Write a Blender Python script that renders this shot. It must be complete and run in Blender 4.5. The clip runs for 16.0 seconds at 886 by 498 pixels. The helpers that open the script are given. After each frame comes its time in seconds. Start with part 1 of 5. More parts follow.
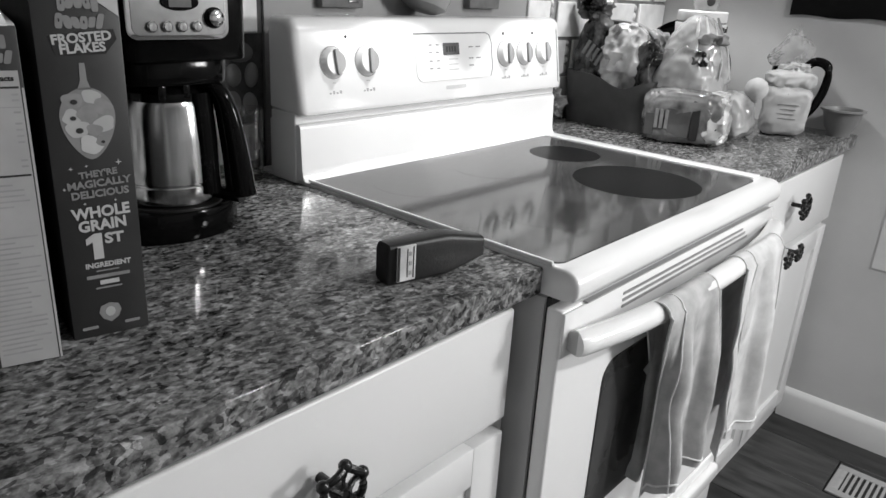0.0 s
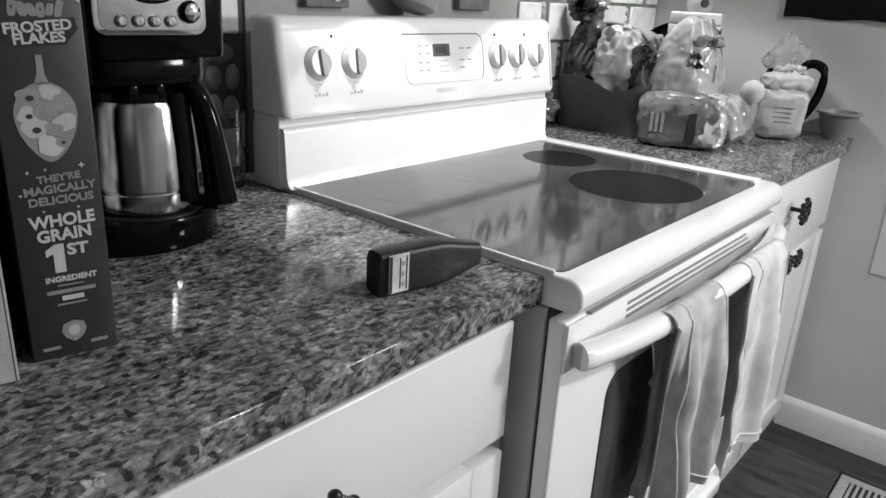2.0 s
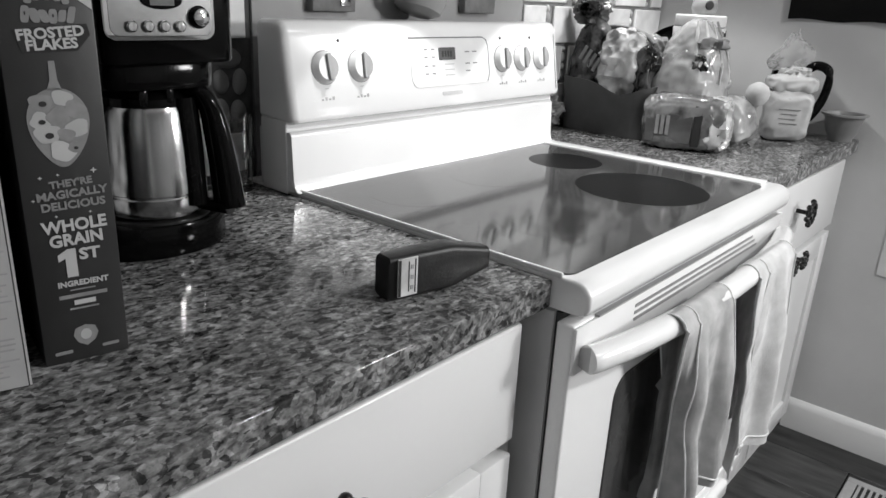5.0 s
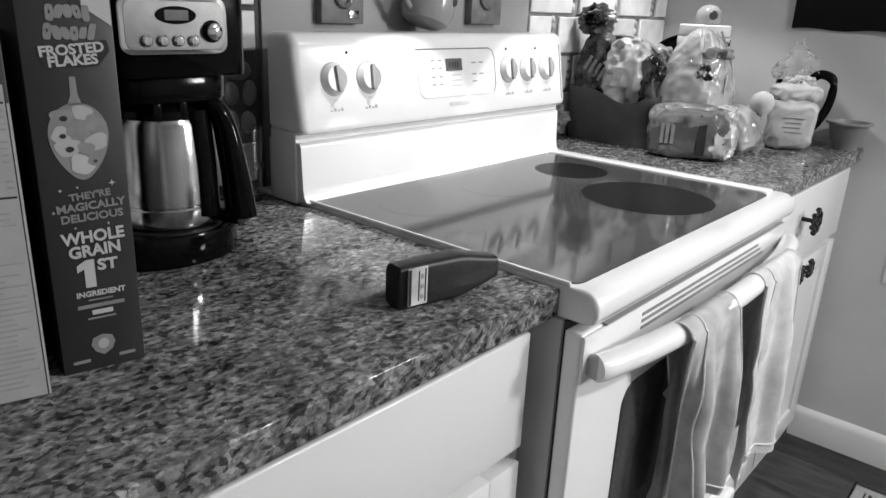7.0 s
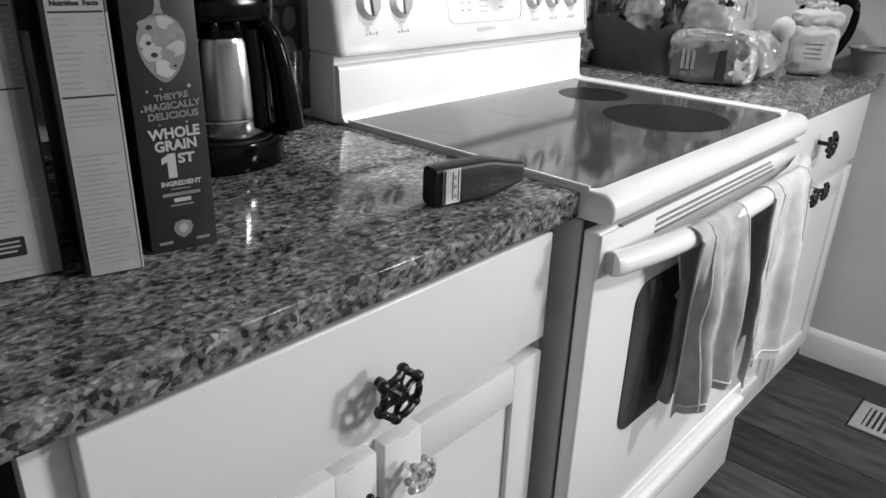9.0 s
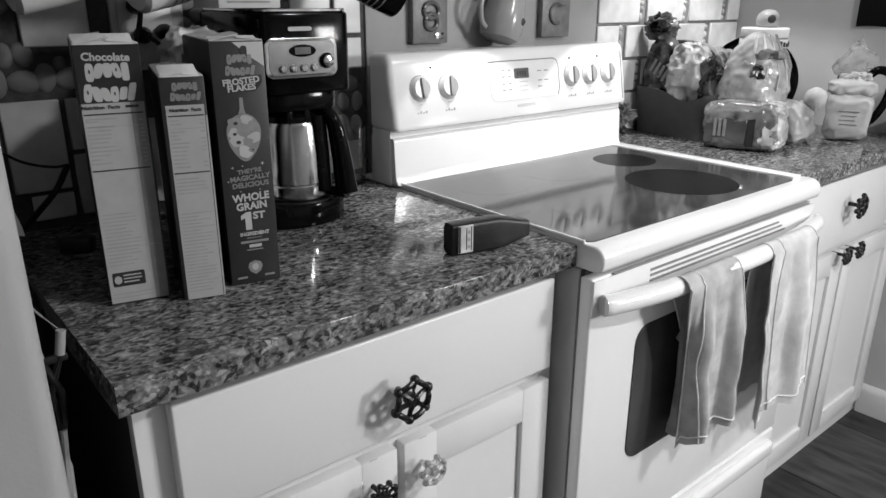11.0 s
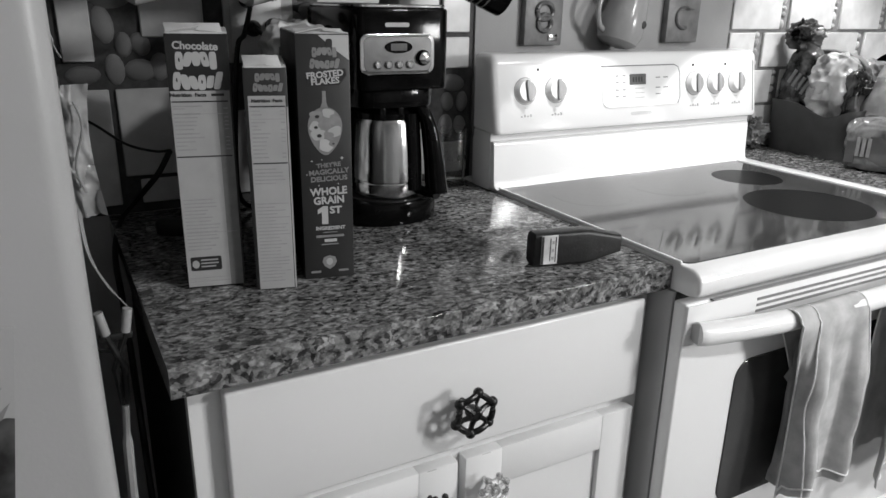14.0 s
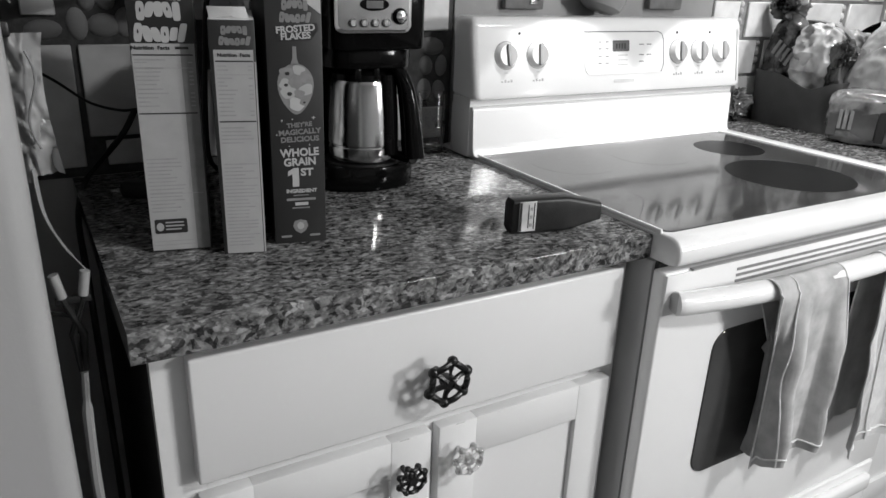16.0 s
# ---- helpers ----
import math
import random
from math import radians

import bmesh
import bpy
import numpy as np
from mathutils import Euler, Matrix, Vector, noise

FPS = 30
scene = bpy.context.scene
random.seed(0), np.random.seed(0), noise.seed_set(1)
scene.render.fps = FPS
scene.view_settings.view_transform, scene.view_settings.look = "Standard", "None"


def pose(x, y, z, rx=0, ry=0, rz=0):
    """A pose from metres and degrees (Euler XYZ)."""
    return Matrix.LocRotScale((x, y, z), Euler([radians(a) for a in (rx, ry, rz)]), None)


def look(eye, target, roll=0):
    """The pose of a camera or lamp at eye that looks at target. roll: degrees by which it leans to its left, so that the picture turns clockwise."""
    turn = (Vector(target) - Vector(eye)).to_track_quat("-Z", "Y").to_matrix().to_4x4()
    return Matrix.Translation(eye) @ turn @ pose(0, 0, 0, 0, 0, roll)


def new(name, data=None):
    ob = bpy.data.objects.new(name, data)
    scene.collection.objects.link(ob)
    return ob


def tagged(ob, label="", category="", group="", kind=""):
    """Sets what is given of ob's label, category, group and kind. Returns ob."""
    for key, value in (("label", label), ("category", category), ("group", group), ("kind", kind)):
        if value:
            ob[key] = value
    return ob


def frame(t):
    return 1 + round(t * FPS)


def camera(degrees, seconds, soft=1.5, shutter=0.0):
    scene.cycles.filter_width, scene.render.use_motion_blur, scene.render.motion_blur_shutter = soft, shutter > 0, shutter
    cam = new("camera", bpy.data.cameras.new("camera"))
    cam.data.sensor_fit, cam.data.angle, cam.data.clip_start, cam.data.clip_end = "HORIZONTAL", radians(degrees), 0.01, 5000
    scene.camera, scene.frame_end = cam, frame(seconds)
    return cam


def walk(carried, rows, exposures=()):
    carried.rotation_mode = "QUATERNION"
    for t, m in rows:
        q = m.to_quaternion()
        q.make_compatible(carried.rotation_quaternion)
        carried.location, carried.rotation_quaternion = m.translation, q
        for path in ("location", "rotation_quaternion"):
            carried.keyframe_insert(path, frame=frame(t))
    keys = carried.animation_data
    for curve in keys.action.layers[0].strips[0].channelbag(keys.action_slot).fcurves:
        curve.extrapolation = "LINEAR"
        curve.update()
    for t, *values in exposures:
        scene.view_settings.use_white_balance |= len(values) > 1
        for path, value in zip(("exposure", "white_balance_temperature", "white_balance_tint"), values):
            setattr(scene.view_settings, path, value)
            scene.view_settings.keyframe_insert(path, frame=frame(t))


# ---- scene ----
cam = camera(63.1, 16.0)
PATH = [
    (0, (-0.732, -0.47, 1.252), (0.684, 0.761, 0.559), 3.3),
    (0.5, (-0.717, -0.445, 1.242), (0.692, 0.789, 0.538), 1.8),
    (1, (-0.703, -0.426, 1.223), (0.703, 0.798, 0.499), 2.1),
    (1.5, (-0.7, -0.426, 1.215), (0.716, 0.784, 0.486), 2.8),
    (2, (-0.697, -0.428, 1.231), (0.748, 0.783, 0.564), 3.1),
    (2.5, (-0.7, -0.428, 1.231), (0.746, 0.785, 0.569), 2.4),
    (3, (-0.7, -0.427, 1.228), (0.743, 0.785, 0.559), 2.6),
    (3.5, (-0.697, -0.425, 1.228), (0.744, 0.789, 0.557), 2.9),
    (4, (-0.698, -0.424, 1.23), (0.746, 0.789, 0.566), 2.9),
    (6.5, (-0.71, -0.426, 1.234), (0.723, 0.807, 0.583), 2.7),
    (7, (-0.713, -0.426, 1.237), (0.725, 0.808, 0.597), 2.6),
    (7.5, (-0.715, -0.427, 1.232), (0.716, 0.807, 0.577), 2.4),
    (8, (-0.716, -0.427, 1.23), (0.716, 0.806, 0.575), 2.4),
    (8.5, (-0.737, -0.442, 1.219), (0.662, 0.799, 0.51), 1.7),
    (9, (-0.799, -0.488, 1.221), (0.56, 0.75, 0.433), 1.9),
    (9.2, (-0.832, -0.517, 1.224), (0.504, 0.753, 0.447), 2.0),
    (11.3, (-0.868, -0.722, 1.294), (0.288, 0.777, 0.65), -0.5),
    (11.5, (-0.863, -0.714, 1.287), (0.247, 0.821, 0.644), -0.8),
    (12, (-0.839, -0.697, 1.284), (0.165, 0.922, 0.673), -0.4),
    (12.5, (-0.788, -0.714, 1.277), (0.168, 0.913, 0.616), 0.3),
    (13, (-0.772, -0.73, 1.271), (0.193, 0.884, 0.59), -0.5),
    (13.5, (-0.783, -0.724, 1.276), (0.157, 0.907, 0.602), 1.5),
    (14, (-0.788, -0.721, 1.28), (0.131, 0.934, 0.636), 1.1),
    (14.5, (-0.784, -0.72, 1.279), (0.136, 0.937, 0.64), 1.0),
    (15, (-0.785, -0.716, 1.274), (0.123, 0.939, 0.613), 0.8),
    (15.5, (-0.774, -0.715, 1.268), (0.148, 0.922, 0.582), 1.2),
    (16, (-0.769, -0.705, 1.26), (0.185, 0.903, 0.549), 2.2),
]
walk(cam, [(t, look(eye, target, roll)) for t, eye, target, roll in PATH])

# ---- world and lights ----
world = bpy.data.worlds.new("world")
scene.world = world
world.use_nodes = True
world.node_tree.nodes["Background"].inputs[0].default_value = (0.8, 0.8, 0.8, 1)
world.node_tree.nodes["Background"].inputs[1].default_value = 0.35
scene.view_settings.exposure = 0.0


def lamp(name, kind, m, power, **settings):
    data = bpy.data.lights.new(name, kind)
    data.energy = power
    for key, value in settings.items():
        if key == "size":
            data.size = value
        elif key == "size_y":
            data.shape, data.size_y = "RECTANGLE", value
        elif key == "radius":
            data.shadow_soft_size = value
        elif key == "cone":
            data.spot_size = radians(value)
        elif key == "blend":
            data.spot_blend = value
    ob = new(name, data)
    ob.matrix_basis = m
    return ob


# a small ceiling lamp, weak daylight in the east window, two bulbs over the range, one over the far counter
lamp("ceiling_lamp_light", "AREA", look((0.72, -1.65, 2.37), (0.72, -1.65, 0)), 38, size=0.2, size_y=0.2)
lamp("window_daylight", "AREA", look((1.56, -2.15, 1.62), (-0.4, 0.2, 1.0)), 37, size=0.34, size_y=0.42)
lamp("hood_bulb_light", "SPOT", look((0.213, 0.305, 1.477), (0.213, 0.305, 0)), 8, radius=0.012, cone=71, blend=0.05)
lamp("hood_bulb_light", "SPOT", look((0.62, 0.305, 1.477), (0.62, 0.305, 0)), 8, radius=0.012, cone=71, blend=0.05)
lamp("counter_bulb_light", "SPOT", look((1.1, 0.43, 1.64), (1.1, 0.43, 0)), 13.5, radius=0.04, cone=96, blend=0.3)

# ---- materials ----


def mat(name, base, rough=0.5, metal=0.0, vary=0.12, scale=14.0, bump=0.02, bscale=120.0, coat=0.0, stretch=(1, 1, 1), trans=0.0, ior=1.45, per=0.0, spec=0.5, crinkle=0.0, rvar=0.15, edge=0.2):
    m = bpy.data.materials.new(name)
    m.use_nodes = True
    nt = m.node_tree
    b = nt.nodes["Principled BSDF"]
    co = nt.nodes.new("ShaderNodeTexCoord")
    mp = nt.nodes.new("ShaderNodeMapping")
    mp.inputs["Scale"].default_value = stretch
    nt.links.new(co.outputs["Object"], mp.inputs[0])
    n1 = nt.nodes.new("ShaderNodeTexNoise")
    n1.inputs["Scale"].default_value, n1.inputs["Detail"].default_value = scale, 6
    nt.links.new(mp.outputs[0], n1.inputs[0])
    r = nt.nodes.new("ShaderNodeValToRGB")
    lo, hi = base * (1 - vary), min(1, base * (1 + vary))
    r.color_ramp.elements[0].position, r.color_ramp.elements[1].position = 0.5 - edge, 0.5 + edge
    r.color_ramp.elements[0].color, r.color_ramp.elements[1].color = (lo, lo, lo, 1), (hi, hi, hi, 1)
    nt.links.new(n1.outputs[0], r.inputs[0])
    out = r.outputs[0]
    if per:
        oi = nt.nodes.new("ShaderNodeObjectInfo")
        mr = nt.nodes.new("ShaderNodeMapRange")
        mr.inputs[3].default_value, mr.inputs[4].default_value = 1 - per, 1 + per
        nt.links.new(oi.outputs["Random"], mr.inputs[0])
        mx = nt.nodes.new("ShaderNodeMix")
        mx.data_type, mx.blend_type = "RGBA", "MULTIPLY"
        mx.inputs[0].default_value = 1
        nt.links.new(out, mx.inputs[6])
        nt.links.new(mr.outputs[0], mx.inputs[7])
        out = mx.outputs[2]
    nt.links.new(out, b.inputs["Base Color"])
    n2 = nt.nodes.new("ShaderNodeTexNoise")
    n2.inputs["Scale"].default_value, n2.inputs["Detail"].default_value = bscale, 4
    nt.links.new(mp.outputs[0], n2.inputs[0])
    rr = nt.nodes.new("ShaderNodeMapRange")
    rr.inputs[3].default_value, rr.inputs[4].default_value = max(0.02, rough * (1 - rvar)), min(1, rough * (1 + rvar))
    nt.links.new(n1.outputs[0], rr.inputs[0])
    nt.links.new(rr.outputs[0], b.inputs["Roughness"])
    if bump:
        bp = nt.nodes.new("ShaderNodeBump")
        bp.inputs["Strength"].default_value, bp.inputs["Distance"].default_value = bump * 5, 0.002
        nt.links.new(n2.outputs[0], bp.inputs["Height"])
        nt.links.new(bp.outputs[0], b.inputs["Normal"])
    if crinkle:
        n2.noise_type = "RIDGED_MULTIFRACTAL"
        n2.inputs["Scale"].default_value, n2.inputs["Detail"].default_value = 26, 4
        bp.inputs["Strength"].default_value, bp.inputs["Distance"].default_value = 0.7, crinkle
    b.inputs["Metallic"].default_value, b.inputs["Specular IOR Level"].default_value = metal, spec
    b.inputs["Coat Weight"].default_value, b.inputs["Coat Roughness"].default_value = coat, 0.08
    b.inputs["Transmission Weight"].default_value, b.inputs["IOR"].default_value = trans, ior
    return m


def stone_mat():
    """Polished speckled stone worktop, flecks drawn out along the counter."""
    m = bpy.data.materials.new("speckled_stone")
    m.use_nodes = True
    nt = m.node_tree
    b = nt.nodes["Principled BSDF"]
    co = nt.nodes.new("ShaderNodeTexCoord")
    mp = nt.nodes.new("ShaderNodeMapping")
    mp.inputs["Scale"].default_value = (0.8, 1.12, 1.0)
    mp.inputs["Rotation"].default_value = (0, 0, 0.25)
    nt.links.new(co.outputs["Object"], mp.inputs[0])
    wob = nt.nodes.new("ShaderNodeTexNoise")
    wob.inputs["Scale"].default_value, wob.inputs["Detail"].default_value = 30, 5
    nt.links.new(mp.outputs[0], wob.inputs[0])
    ad = nt.nodes.new("ShaderNodeVectorMath")
    ad.operation = "MULTIPLY_ADD"
    ad.inputs[1].default_value = (0.032, 0.032, 0.032)
    nt.links.new(wob.outputs["Color"], ad.inputs[0])
    nt.links.new(mp.outputs[0], ad.inputs[2])
    v = nt.nodes.new("ShaderNodeTexVoronoi")
    v.inputs["Scale"].default_value = 160
    nt.links.new(ad.outputs[0], v.inputs[0])
    sep = nt.nodes.new("ShaderNodeSeparateColor")
    nt.links.new(v.outputs["Color"], sep.inputs[0])
    r1 = nt.nodes.new("ShaderNodeValToRGB")
    els = r1.color_ramp.elements
    els[0].color, els[1].color = (0.018, 0.018, 0.018, 1), (0.36, 0.36, 0.36, 1)
    for p, c in ((0.28, 0.035), (0.4, 0.1), (0.6, 0.16), (0.78, 0.25)):
        e = els.new(p)
        e.color = (c, c, c, 1)
    mott = nt.nodes.new("ShaderNodeTexNoise")
    mott.inputs["Scale"].default_value, mott.inputs["Detail"].default_value, mott.inputs["Roughness"].default_value = 58, 7, 0.66
    nt.links.new(mp.outputs[0], mott.inputs[0])
    spread = nt.nodes.new("ShaderNodeMapRange")
    spread.inputs[1].default_value, spread.inputs[2].default_value = 0.3, 0.7
    nt.links.new(mott.outputs[0], spread.inputs[0])
    both = nt.nodes.new("ShaderNodeMix")
    both.inputs[0].default_value = 0.5
    nt.links.new(sep.outputs[0], both.inputs[2])
    nt.links.new(spread.outputs[0], both.inputs[3])
    nt.links.new(both.outputs[0], r1.inputs[0])
    n = nt.nodes.new("ShaderNodeTexNoise")
    n.inputs["Scale"].default_value, n.inputs["Detail"].default_value = 140, 6
    nt.links.new(mp.outputs[0], n.inputs[0])
    r2 = nt.nodes.new("ShaderNodeValToRGB")
    r2.color_ramp.elements[0].position, r2.color_ramp.elements[1].position = 0.36, 0.58
    r2.color_ramp.elements[0].color, r2.color_ramp.elements[1].color = (0.42, 0.42, 0.42, 1), (1.12, 1.12, 1.12, 1)
    nt.links.new(n.outputs[0], r2.inputs[0])
    big = nt.nodes.new("ShaderNodeTexNoise")
    big.inputs["Scale"].default_value, big.inputs["Detail"].default_value = 11, 3
    nt.links.new(mp.outputs[0], big.inputs[0])
    r3 = nt.nodes.new("ShaderNodeMapRange")
    r3.inputs[1].default_value, r3.inputs[2].default_value = 0.3, 0.7
    r3.inputs[3].default_value, r3.inputs[4].default_value = 0.98, 1.56
    nt.links.new(big.outputs[0], r3.inputs[0])
    m1 = nt.nodes.new("ShaderNodeMix")
    m1.data_type, m1.blend_type = "RGBA", "MULTIPLY"
    m1.inputs[0].default_value = 1
    nt.links.new(r1.outputs[0], m1.inputs[6])
    nt.links.new(r2.outputs[0], m1.inputs[7])
    m2 = nt.nodes.new("ShaderNodeMix")
    m2.data_type, m2.blend_type = "RGBA", "MULTIPLY"
    m2.inputs[0].default_value = 1
    nt.links.new(m1.outputs[2], m2.inputs[6])
    nt.links.new(r3.outputs[0], m2.inputs[7])
    nt.links.new(m2.outputs[2], b.inputs["Base Color"])
    b.inputs["Roughness"].default_value, b.inputs["Specular IOR Level"].default_value = 0.05, 0.3
    bp = nt.nodes.new("ShaderNodeBump")
    bp.inputs["Strength"].default_value, bp.inputs["Distance"].default_value = 0.05, 0.001
    nt.links.new(n.outputs[0], bp.inputs["Height"])
    nt.links.new(bp.outputs[0], b.inputs["Normal"])
    return m


STONE = stone_mat()
PAINT = mat("white_cabinet_paint", 0.72, 0.28, vary=0.008, scale=6, bump=0.012, bscale=60, coat=0.15, rvar=0.02)
ENAMEL = mat("white_enamel", 0.82, 0.2, vary=0.015, scale=5, bump=0.004, bscale=40, coat=0.3)
SIDE = mat("grey_enamel_side", 0.5, 0.4, vary=0.05, scale=8)
GLASSTOP = mat("black_ceramic_glass", 0.052, 0.07, vary=0.3, scale=9, bump=0.0)
BURNER = mat("burner_print", 0.008, 0.32, vary=0.4, scale=120, bump=0.0, spec=0.06)
BURNER2 = mat("pale_burner_print", 0.05, 0.1, vary=0.2, scale=60, bump=0.0)
OVENGLASS = mat("dark_oven_glass", 0.06, 0.12, vary=0.2, scale=10, bump=0.0)
GREYPRINT = mat("grey_print", 0.22, 0.5, vary=0.15, scale=80)
MIDPRINT = mat("pale_grey_print", 0.5, 0.4, vary=0.08, scale=40)
KNOBGREY = mat("grey_knob_plastic", 0.3, 0.35, vary=0.06, scale=30)
WHITEPL = mat("white_plastic", 0.75, 0.3, vary=0.03, scale=20)
BLACKPL = mat("black_plastic", 0.003, 0.1, vary=0.3, scale=30, bump=0.004, spec=0.16)
BLACKMATTE = mat("black_matte_plastic", 0.012, 0.42, vary=0.25, scale=60, bump=0.03, bscale=300)
IRON = mat("black_cast_iron", 0.008, 0.3, vary=0.5, scale=60, bump=0.06, bscale=220)
STEEL = mat("brushed_steel", 0.5, 0.13, metal=1.0, vary=0.06, scale=30, bump=0.008, bscale=200, stretch=(12, 12, 0.4))
nt = STEEL.node_tree
tan = nt.nodes.new("ShaderNodeTangent")
tan.direction_type, tan.axis = "RADIAL", "Z"
nt.links.new(tan.outputs[0], nt.nodes["Principled BSDF"].inputs["Tangent"])
nt.nodes["Principled BSDF"].inputs["Anisotropic"].default_value = 0.85
nt.nodes["Principled BSDF"].inputs["Anisotropic Rotation"].default_value = 0.25
CHROME = mat("chrome", 0.75, 0.08, metal=1.0, vary=0.05, scale=30, bump=0.0)
WALLP = mat("painted_wall", 0.56, 0.75, vary=0.05, scale=5, bump=0.04, bscale=180)
PANELP = mat("painted_backing_board", 0.3, 0.5, vary=0.07, scale=8, bump=0.02)
TRIM = mat("white_trim_paint", 0.72, 0.35, vary=0.03, scale=9)
GROUT = mat("dark_grout", 0.07, 0.9, vary=0.3, scale=70, bump=0.1)
TILE = mat("glazed_grey_tile", 0.58, 0.22, vary=0.16, scale=16, bump=0.03, bscale=30, per=0.2)
PEBBLE = mat("river_pebble", 0.23, 0.5, vary=0.2, scale=50, bump=0.05, per=0.35)
PALETILE = mat("pale_stone_tile", 0.66, 0.35, vary=0.12, scale=22, bump=0.04, bscale=60, per=0.12)
MOSAIC = mat("mosaic_chip", 0.42, 0.3, vary=0.3, scale=50, bump=0.05, per=0.5)
FLOORM = mat("grey_brown_plank", 0.04, 0.45, vary=0.7, scale=8, bump=0.05, bscale=50, stretch=(4.5, 0.7, 1), per=0.45)
FLOORGAP = mat("plank_gap", 0.01, 0.8, vary=0.3, scale=40)
CARD = mat("red_printed_card", 0.025, 0.42, vary=0.08, scale=30, bump=0.01)
CARDDK = mat("dark_printed_card", 0.016, 0.42, vary=0.1, scale=30, bump=0.01)
CARDLT = mat("label_paper", 0.37, 0.5, vary=0.06, scale=40, bump=0.01)
CARDTOP = mat("bare_cardboard", 0.52, 0.7, vary=0.12, scale=40, bump=0.03)
INKLT = mat("white_ink", 0.43, 0.5, vary=0.04, scale=60, bump=0.0)
INKGR = mat("grey_ink", 0.2, 0.5, vary=0.1, scale=60, bump=0.0)
INKDK = mat("black_ink", 0.02, 0.5, vary=0.1, scale=60, bump=0.0)
CLOTH = mat("grey_cotton", 0.42, 0.92, vary=0.25, scale=26, bump=0.08, bscale=900)
CLOTHLT = mat("pale_cotton", 0.62, 0.92, vary=0.2, scale=22, bump=0.2, bscale=600)
HEM = mat("pale_hem_thread", 0.72, 0.9, vary=0.1, scale=90, bump=0.1, bscale=500)
FOILDK = mat("dark_printed_foil", 0.06, 0.2, vary=0.9, scale=20, bump=0.05, bscale=40, crinkle=0.0026, edge=0.06)
FINEPRINT = mat("grey_fine_print", 0.3, 0.5, vary=0.1, scale=60, bump=0.0)
PLATE = mat("dark_satin_steel", 0.13, 0.3, metal=1.0, vary=0.1, scale=30, bump=0.01)
FILM = mat("clear_film", 0.85, 0.18, vary=0.1, scale=20, bump=0.08, bscale=40, trans=0.85, ior=1.12, crinkle=0.0038)
PALEGROUT = mat("pale_grout", 0.24, 0.9, vary=0.2, scale=70, bump=0.1)
FOILLT = mat("pale_plastic_film", 0.52, 0.14, vary=0.42, scale=17, bump=0.06, bscale=36, coat=0.5, crinkle=0.0042, edge=0.2)
BUNS = mat("bread_in_film", 0.27, 0.2, vary=0.5, scale=10, bump=0.05, bscale=30, coat=0.4, crinkle=0.003, edge=0.08)
BREAD = mat("bread_bag_print", 0.14, 0.16, vary=0.65, scale=15, bump=0.05, bscale=30, coat=0.5, crinkle=0.003, edge=0.09)
PACK = mat("pale_packet_film", 0.52, 0.25, vary=0.22, scale=14, bump=0.05, bscale=40, coat=0.3, crinkle=0.004)
BAGFILM = mat("clear_bag_over_bread", 0.33, 0.16, vary=0.42, scale=13, bump=0.05, bscale=34, coat=0.5, crinkle=0.0026, edge=0.14)
PRINTDK = mat("dark_bag_print", 0.07, 0.22, vary=0.3, scale=24, bump=0.05, bscale=40, coat=0.4, crinkle=0.0015)
BASKETM = mat("grey_felt_basket", 0.062, 0.6, vary=0.15, scale=30, bump=0.05, bscale=200)
HANDLEDK = mat("grey_felt_band", 0.2, 0.7, vary=0.15, scale=30, bump=0.05, bscale=200)
# Near-black cabinet side: the gap's deep shade is put into the colour.
SIDEDK = mat("gap_shaded_cabinet_side", 0.03, 0.7, vary=0.25, scale=12, bump=0.03)
BOWLM = mat("grey_ceramic", 0.2, 0.35, vary=0.1, scale=12)
MUGM = mat("glazed_stoneware", 0.3, 0.2, vary=0.12, scale=12)
MUGWHITE = mat("white_porcelain", 0.7, 0.15, vary=0.03, scale=12)
PLAQUE = mat("carved_plaque", 0.16, 0.4, vary=0.3, scale=30, bump=0.08, bscale=90)
PLAQUELT = mat("plaque_relief", 0.1, 0.3, vary=0.4, scale=40, bump=0.08, bscale=90)
# White enamel lowered to grey; the door's weak light is in this colour.
FRIDGE = mat("dimmed_fridge_enamel", 0.36, 0.35, vary=0.02, scale=4, bump=0.015, bscale=260)
# Casing side darkened in colour to hold the shade between fridge and counter.
FRIDGESIDE = mat("gap_shaded_fridge_side", 0.05, 0.5, vary=0.1, scale=20, bump=0.02, bscale=260)
PHOTO = mat("dark_photo_print", 0.06, 0.3, vary=0.9, scale=28, bump=0.0)
PAPER = mat("white_paper", 0.66, 0.7, vary=0.06, scale=30)
LCD = mat("lcd_glass", 0.12, 0.15, vary=0.2, scale=40, bump=0.0)
CLEAR = mat("clear_glass", 0.95, 0.02, vary=0.0, scale=5, bump=0.0, trans=1.0)
CLEARPL = mat("clear_acrylic", 0.85, 0.08, vary=0.05, scale=30, bump=0.02, trans=0.75)
DARKCLOTH = mat("black_fabric", 0.006, 0.9, vary=0.4, scale=30, bump=0.1)
VENTM = mat("painted_steel_register", 0.33, 0.4, vary=0.08, scale=40)

# ---- building helpers ----
W = {}
ID = Matrix.Identity(4)


def thing(name, label, category, at=(0, 0, 0), group="", kind=""):
    ob = new(name)
    ob.empty_display_size = 0.05
    ob.matrix_basis = Matrix.Translation(at)
    W[ob] = ob.matrix_basis.copy()
    return tagged(ob, label, category, group, kind)


